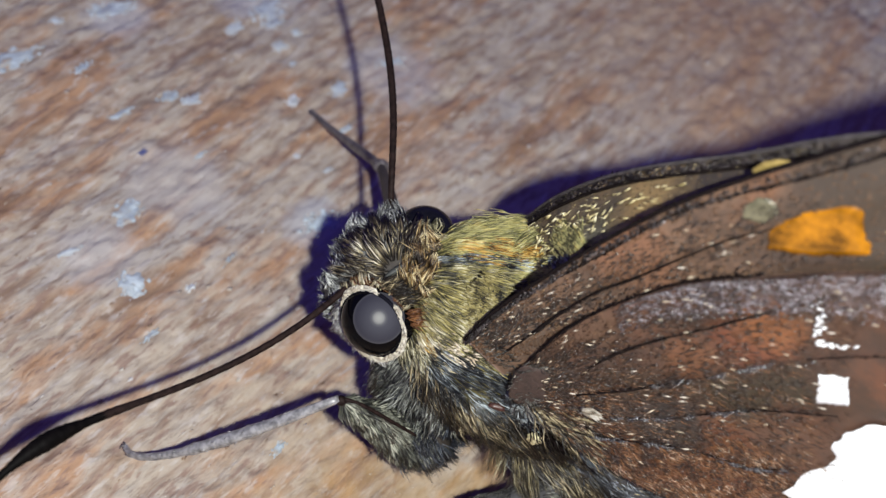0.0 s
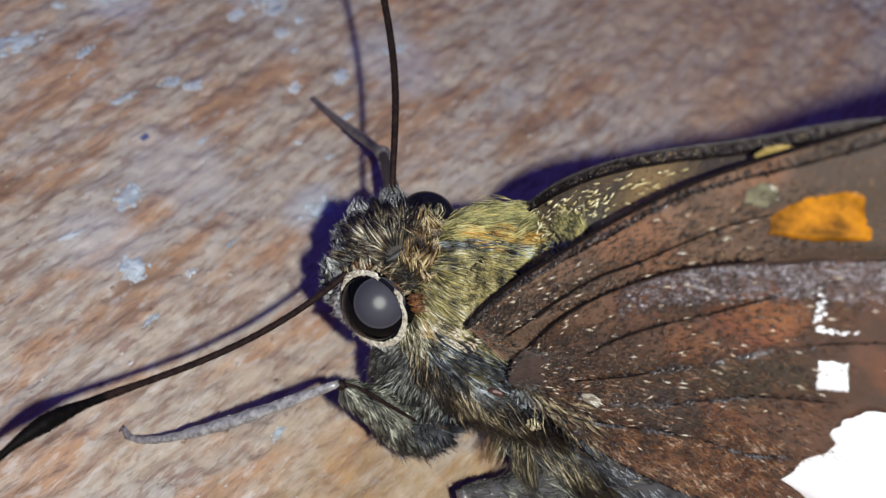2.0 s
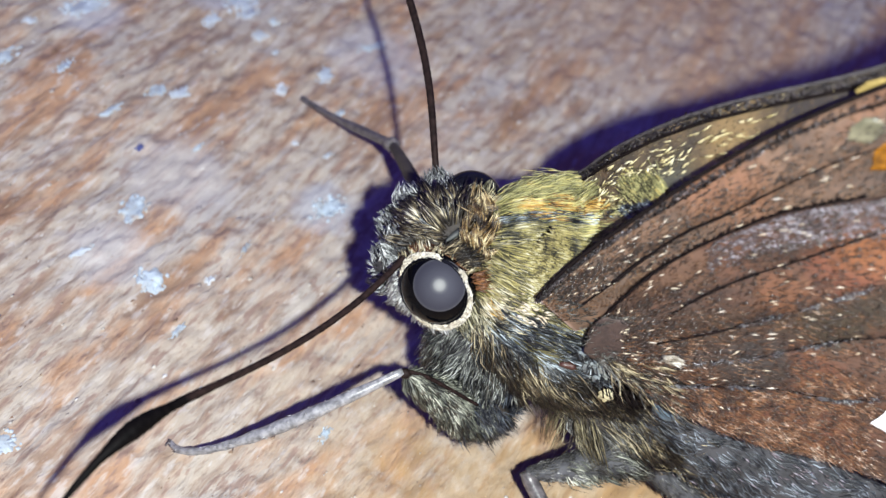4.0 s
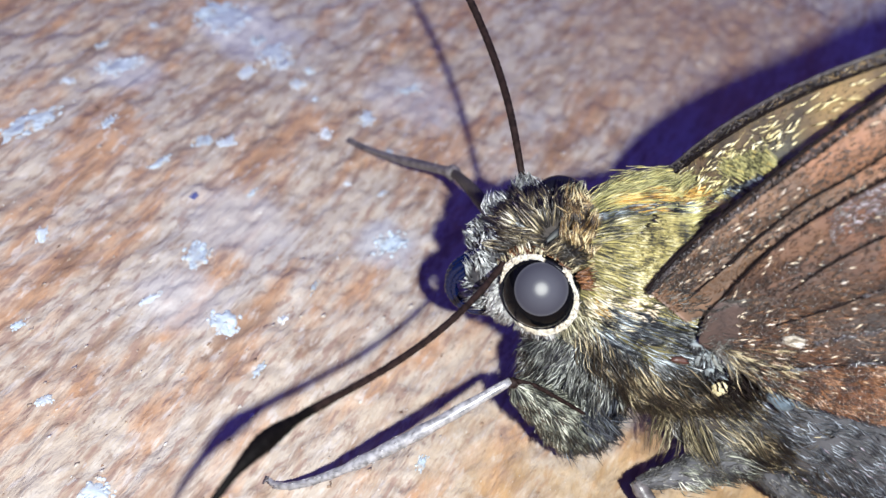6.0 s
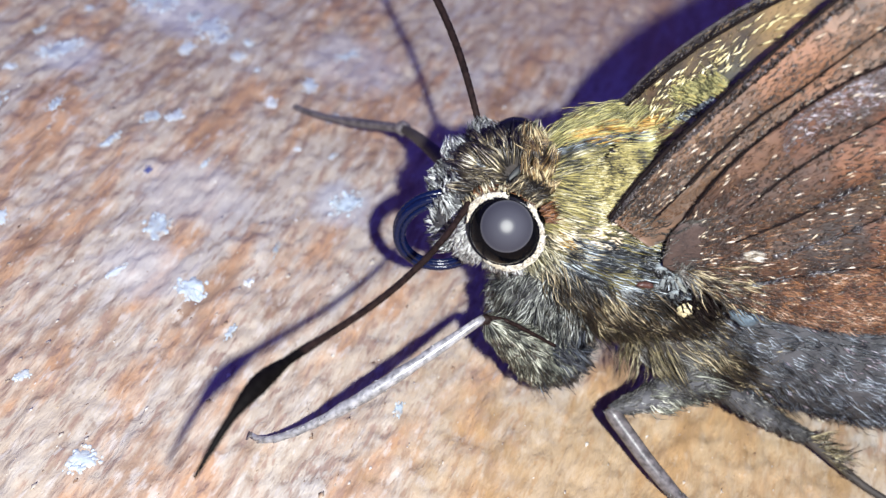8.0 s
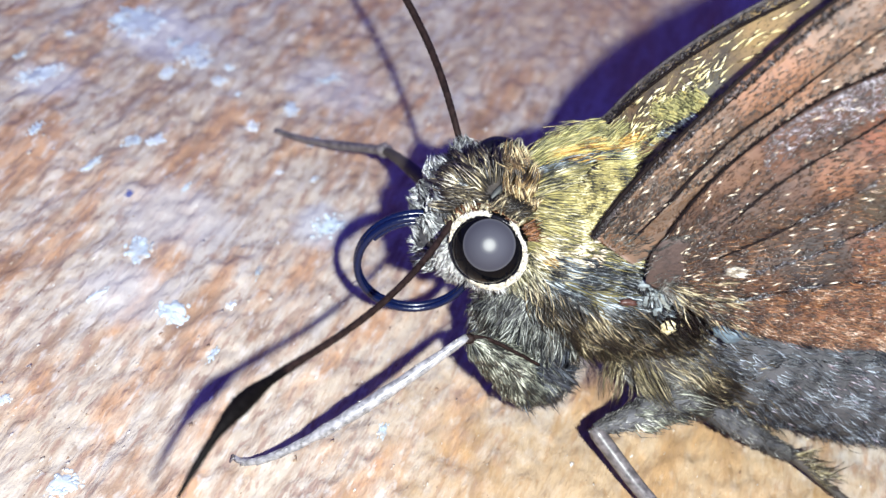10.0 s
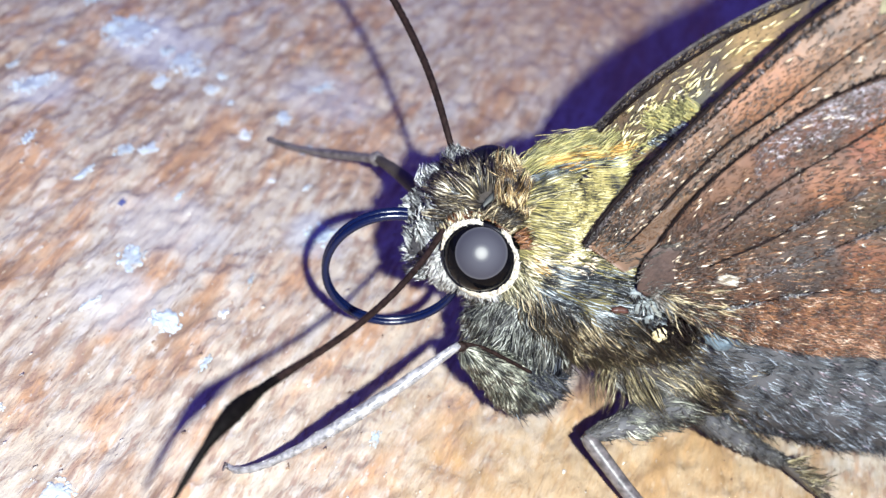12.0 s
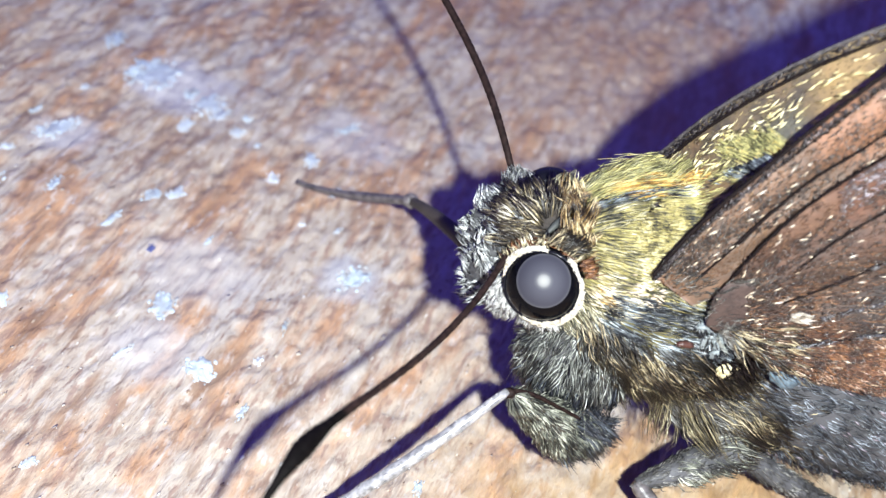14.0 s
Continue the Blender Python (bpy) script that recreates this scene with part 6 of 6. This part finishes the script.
# seconds, base x, base z, first direction (degrees, 180 is forward, 90 up), radius at the base, at the middle, at the tip
TRUNK_ROWS = [
    (0, -1.1, 6, 190, 0.62, 0.47, 0.36), (4.3, -1.3, 6.1, 190, 0.68, 0.54, 0.42), (5, -1.9, 6.4, 190, 0.8, 0.66, 0.55), (5.5, -1.95, 6.55, 190, 1.0, 0.84, 0.70),
    (6, -2.0, 6.7, 190, 1.04, 0.88, 0.76), (6.5, -2.05, 6.75, 190, 1.12, 0.96, 0.82), (7, -2.1, 6.8, 190, 1.25, 1.08, 0.94), (7.5, -2.15, 6.9, 190, 1.32, 1.15, 1.02), (8.2, -2.2, 6.8, 188, 1.38, 1.24, 1.12), (10.3, -2.35, 6.78, 186, 1.86, 1.8, 1.75),
    (11, -2.45, 6.7, 184, 1.98, 1.96, 1.95), (11.5, -2.75, 7.05, 182, 1.88, 1.86, 1.85), (12, -2.65, 7.1, 182, 2.05, 2.02, 2), (12.7, -2.65, 7.1, 182, 2.05, 2.02, 2),
    (12.8, -2.6, 7.1, 180, 2, 1.92, 1.85), (12.9, -2.6, 7.2, 156, 2.6, 2.2, 1.7), (13, -2.6, 7.35, 133, 3, 2.45, 1.24), (13.1, -2.6, 7.65, 126, 2.83, 1.6, 0.44),
    (13.2, -2.5, 7.5, 117, 1.56, 1.48, 0.5), (13.3, -2.6, 7.44, 121, 1.25, 1.27, 0.5), (13.4, -2.6, 7.25, 145, 1, 0.95, 0.42), (13.5, -2.9, 7.1, 178, 1, 0.63, 0.4),
    (13.6, -2.5, 6.9, 182, 0.9, 0.6, 0.4), (13.7, -1.9, 6.7, 186, 0.8, 0.55, 0.38), (13.8, -1.5, 6.5, 188, 0.7, 0.52, 0.38), (14, -1.1, 6.3, 190, 0.62, 0.49, 0.38)]


def trunk_line(x, z, start, r0, rm, r1):
    """Joints of the trunk at one moment, with the direction of each piece."""
    step = TRUNK_LENGTH / TRUNK_PIECES
    ang, out = radians(start), []
    p = np.array([x, TRUNK_BASE[1], z])
    for i in range(TRUNK_PIECES):
        u = (i + 0.5) / TRUNK_PIECES
        rad = math.exp(np.interp(u, (0, 0.5, 1), (math.log(r0), math.log(rm), math.log(r1))))
        out.append((p.copy(), ang))
        p = p + step * np.array([math.cos(ang + step / rad / 2), -0.012 / rad, math.sin(ang + step / rad / 2)])
        ang += step / rad
    return out


def proboscis(root):
    step = TRUNK_LENGTH / TRUNK_PIECES
    first = part("proboscis", blob((-1.6, -0.25, 6.3), (0.5, 0.2, 0.25), 10, 14), M_TRUNK, root, "glossy blue-black coiling proboscis")
    pieces = []
    for i in range(TRUNK_PIECES):
        w = 0.125 * (1 - 0.42 * i / TRUNK_PIECES)
        x = np.linspace(-0.22 * step, 1.22 * step, 5)
        two = [tube(np.stack([x, np.full(5, s * w * 0.85), np.zeros(5)], 1), w * np.ones(5), 12, cap=False) for s in (-1, 1)]
        pieces.append(part("segment", joined(two), M_TRUNK, first))
    return pieces


# ---------------------------------------------------------------- building
the_board = board()
butterfly = tagged(new("butterfly"), "brown skipper butterfly with folded wings standing on wood", "butterfly")
head(butterfly)
thorax(butterfly)
abdomen(butterfly)
antenna(butterfly, [(-1.55, -1.0, 7.7), (-3.54, -5.44, 6.42), (-7.07, -7.97, 7.12), (-7.25, -9.41, 8.76), (-8.5, -11.37, 6.56)], 0.46, 0.235, "dark brown antenna with a hooked club")
antenna(butterfly, [(-1.33, 1.62, 8.12), (-1.86, 2.71, 9.02), (-2.09, 4.23, 9.49), (-2.78, 5.97, 9.81), (-3.86, 7.47, 10.67), (-6.0, 10.5, 12.0)], 1.0, 0.0, "thin dark brown antenna")
LEGS = legs(butterfly)
left_wings(butterfly)
right_wings(butterfly)
PIECES = proboscis(butterfly)
flecks(the_board)


def torch():
    """The small lamp of the filming phone, beside its lens."""
    t = tagged(new("torch"), "small bright white torch lamp of a phone", "torch")
    n = 32
    ph = np.arange(n) * 2 * math.pi / n
    ring = lambda r, z: np.stack([r * np.cos(ph), r * np.sin(ph), np.full(n, z)], 1)
    v = np.vstack([ring(0.70, 0.0), [[0, 0, 0]]])
    part("lens", (v, [(n, j, (j + 1) % n)[::-1] for j in range(n)]), M_GLOW, t, "glowing lamp face")
    loops = [ring(0.75, -0.1), ring(1.3, -0.1), ring(1.5, 0.1), ring(1.5, 2.4), ring(1.2, 2.6), ring(0.75, 0.4)]
    v = np.vstack(loops)
    f = [(k * n + j, k * n + (j + 1) % n, ((k + 1) % 6) * n + (j + 1) % n, ((k + 1) % 6) * n + j) for k in range(6) for j in range(n)]
    k = len(v)
    v = np.vstack([v, ring(0.75, 0.4), [[0, 0, 0.4]]])
    f += [(k + n, k + j, k + (j + 1) % n) for j in range(n)]
    part("housing", (v, f), M_BLACK, t, "round black plastic housing")
    return t


TORCH = torch()
TORCH_OFFSET = (0.0060, -0.0002, 0.0120)


def turn_about(rx, ry, rz, shift):
    """The body's small heave about its middle: a turn in degrees and a shift in millimetres."""
    c = Vector((3.33 * MM, -3.04 * MM, 7.67 * MM))
    axis = Vector((rx, ry, rz))
    turn = Matrix.Rotation(radians(axis.length), 4, axis.normalized()) if axis.length > 0 else Matrix.Identity(4)
    return Matrix.Translation(c + Vector(shift) * MM) @ turn @ Matrix.Translation(-c)


def motions():
    still = Matrix.Identity(4)
    body = [(0, still), (12.7, still), (12.85, turn_about(0.9, 1.1, 0.3, (0.08, -0.18, 0.3))), (13.0, turn_about(2.64, 3.23, 0.94, (0.23, -0.52, 0.96))),
            (13.1, turn_about(2.7, 3.3, 0.9, (0.23, -0.55, 1.25))), (13.2, turn_about(2.5, 3.3, 0.9, (0.23, -0.5, 1.05))), (13.5, turn_about(2.17, 3.39, 0.91, (0.22, -0.42, 0.76))), (14.0, turn_about(2.22, 2.76, 0.11, (0.24, -0.15, 0.46)))]
    walk(butterfly, body)
    for ob in LEGS:
        walk(ob, [(t, m.inverted()) for t, m in body])
    # between the rows the curl changes evenly, in steps of a frame while it is quick
    times = sorted({0.0, 0.7, 1.4, 2.1, 2.8, 3.5, 3.9, 4.3, 14.0, *np.arange(4.4, 12.7, 0.1).round(2).tolist(), *[k / 30 for k in range(381, 416)], *[k / 120 for k in range(1548, 1680)]})
    table = np.array([(t, x, z, a, 1 / r0, 1 / rm, 1 / r1) for t, x, z, a, r0, rm, r1 in TRUNK_ROWS])
    lines = []
    for t in times:
        x, z, a, k0, km, k1 = (float(np.interp(t, table[:, 0], table[:, c])) for c in range(1, 7))
        lines.append((t, trunk_line(x, z, a, 1 / k0, 1 / km, 1 / k1)))
    for (_, a), (t, b) in zip(lines, lines[1:]):
        assert max(abs(q[1] - p[1]) for p, q in zip(a, b)) < 1.5, t
    for i, piece in enumerate(PIECES):
        rows = []
        for t, line in lines:
            p, ang = line[i]
            rows.append((t, Matrix.Translation(Vector(p) * MM) @ Matrix.Rotation(-ang, 4, "Y")))
        walk(piece, rows)
    walk(TORCH, [(t, m @ Matrix.Translation(TORCH_OFFSET)) for t, m in CAM_ROWS])


motions()
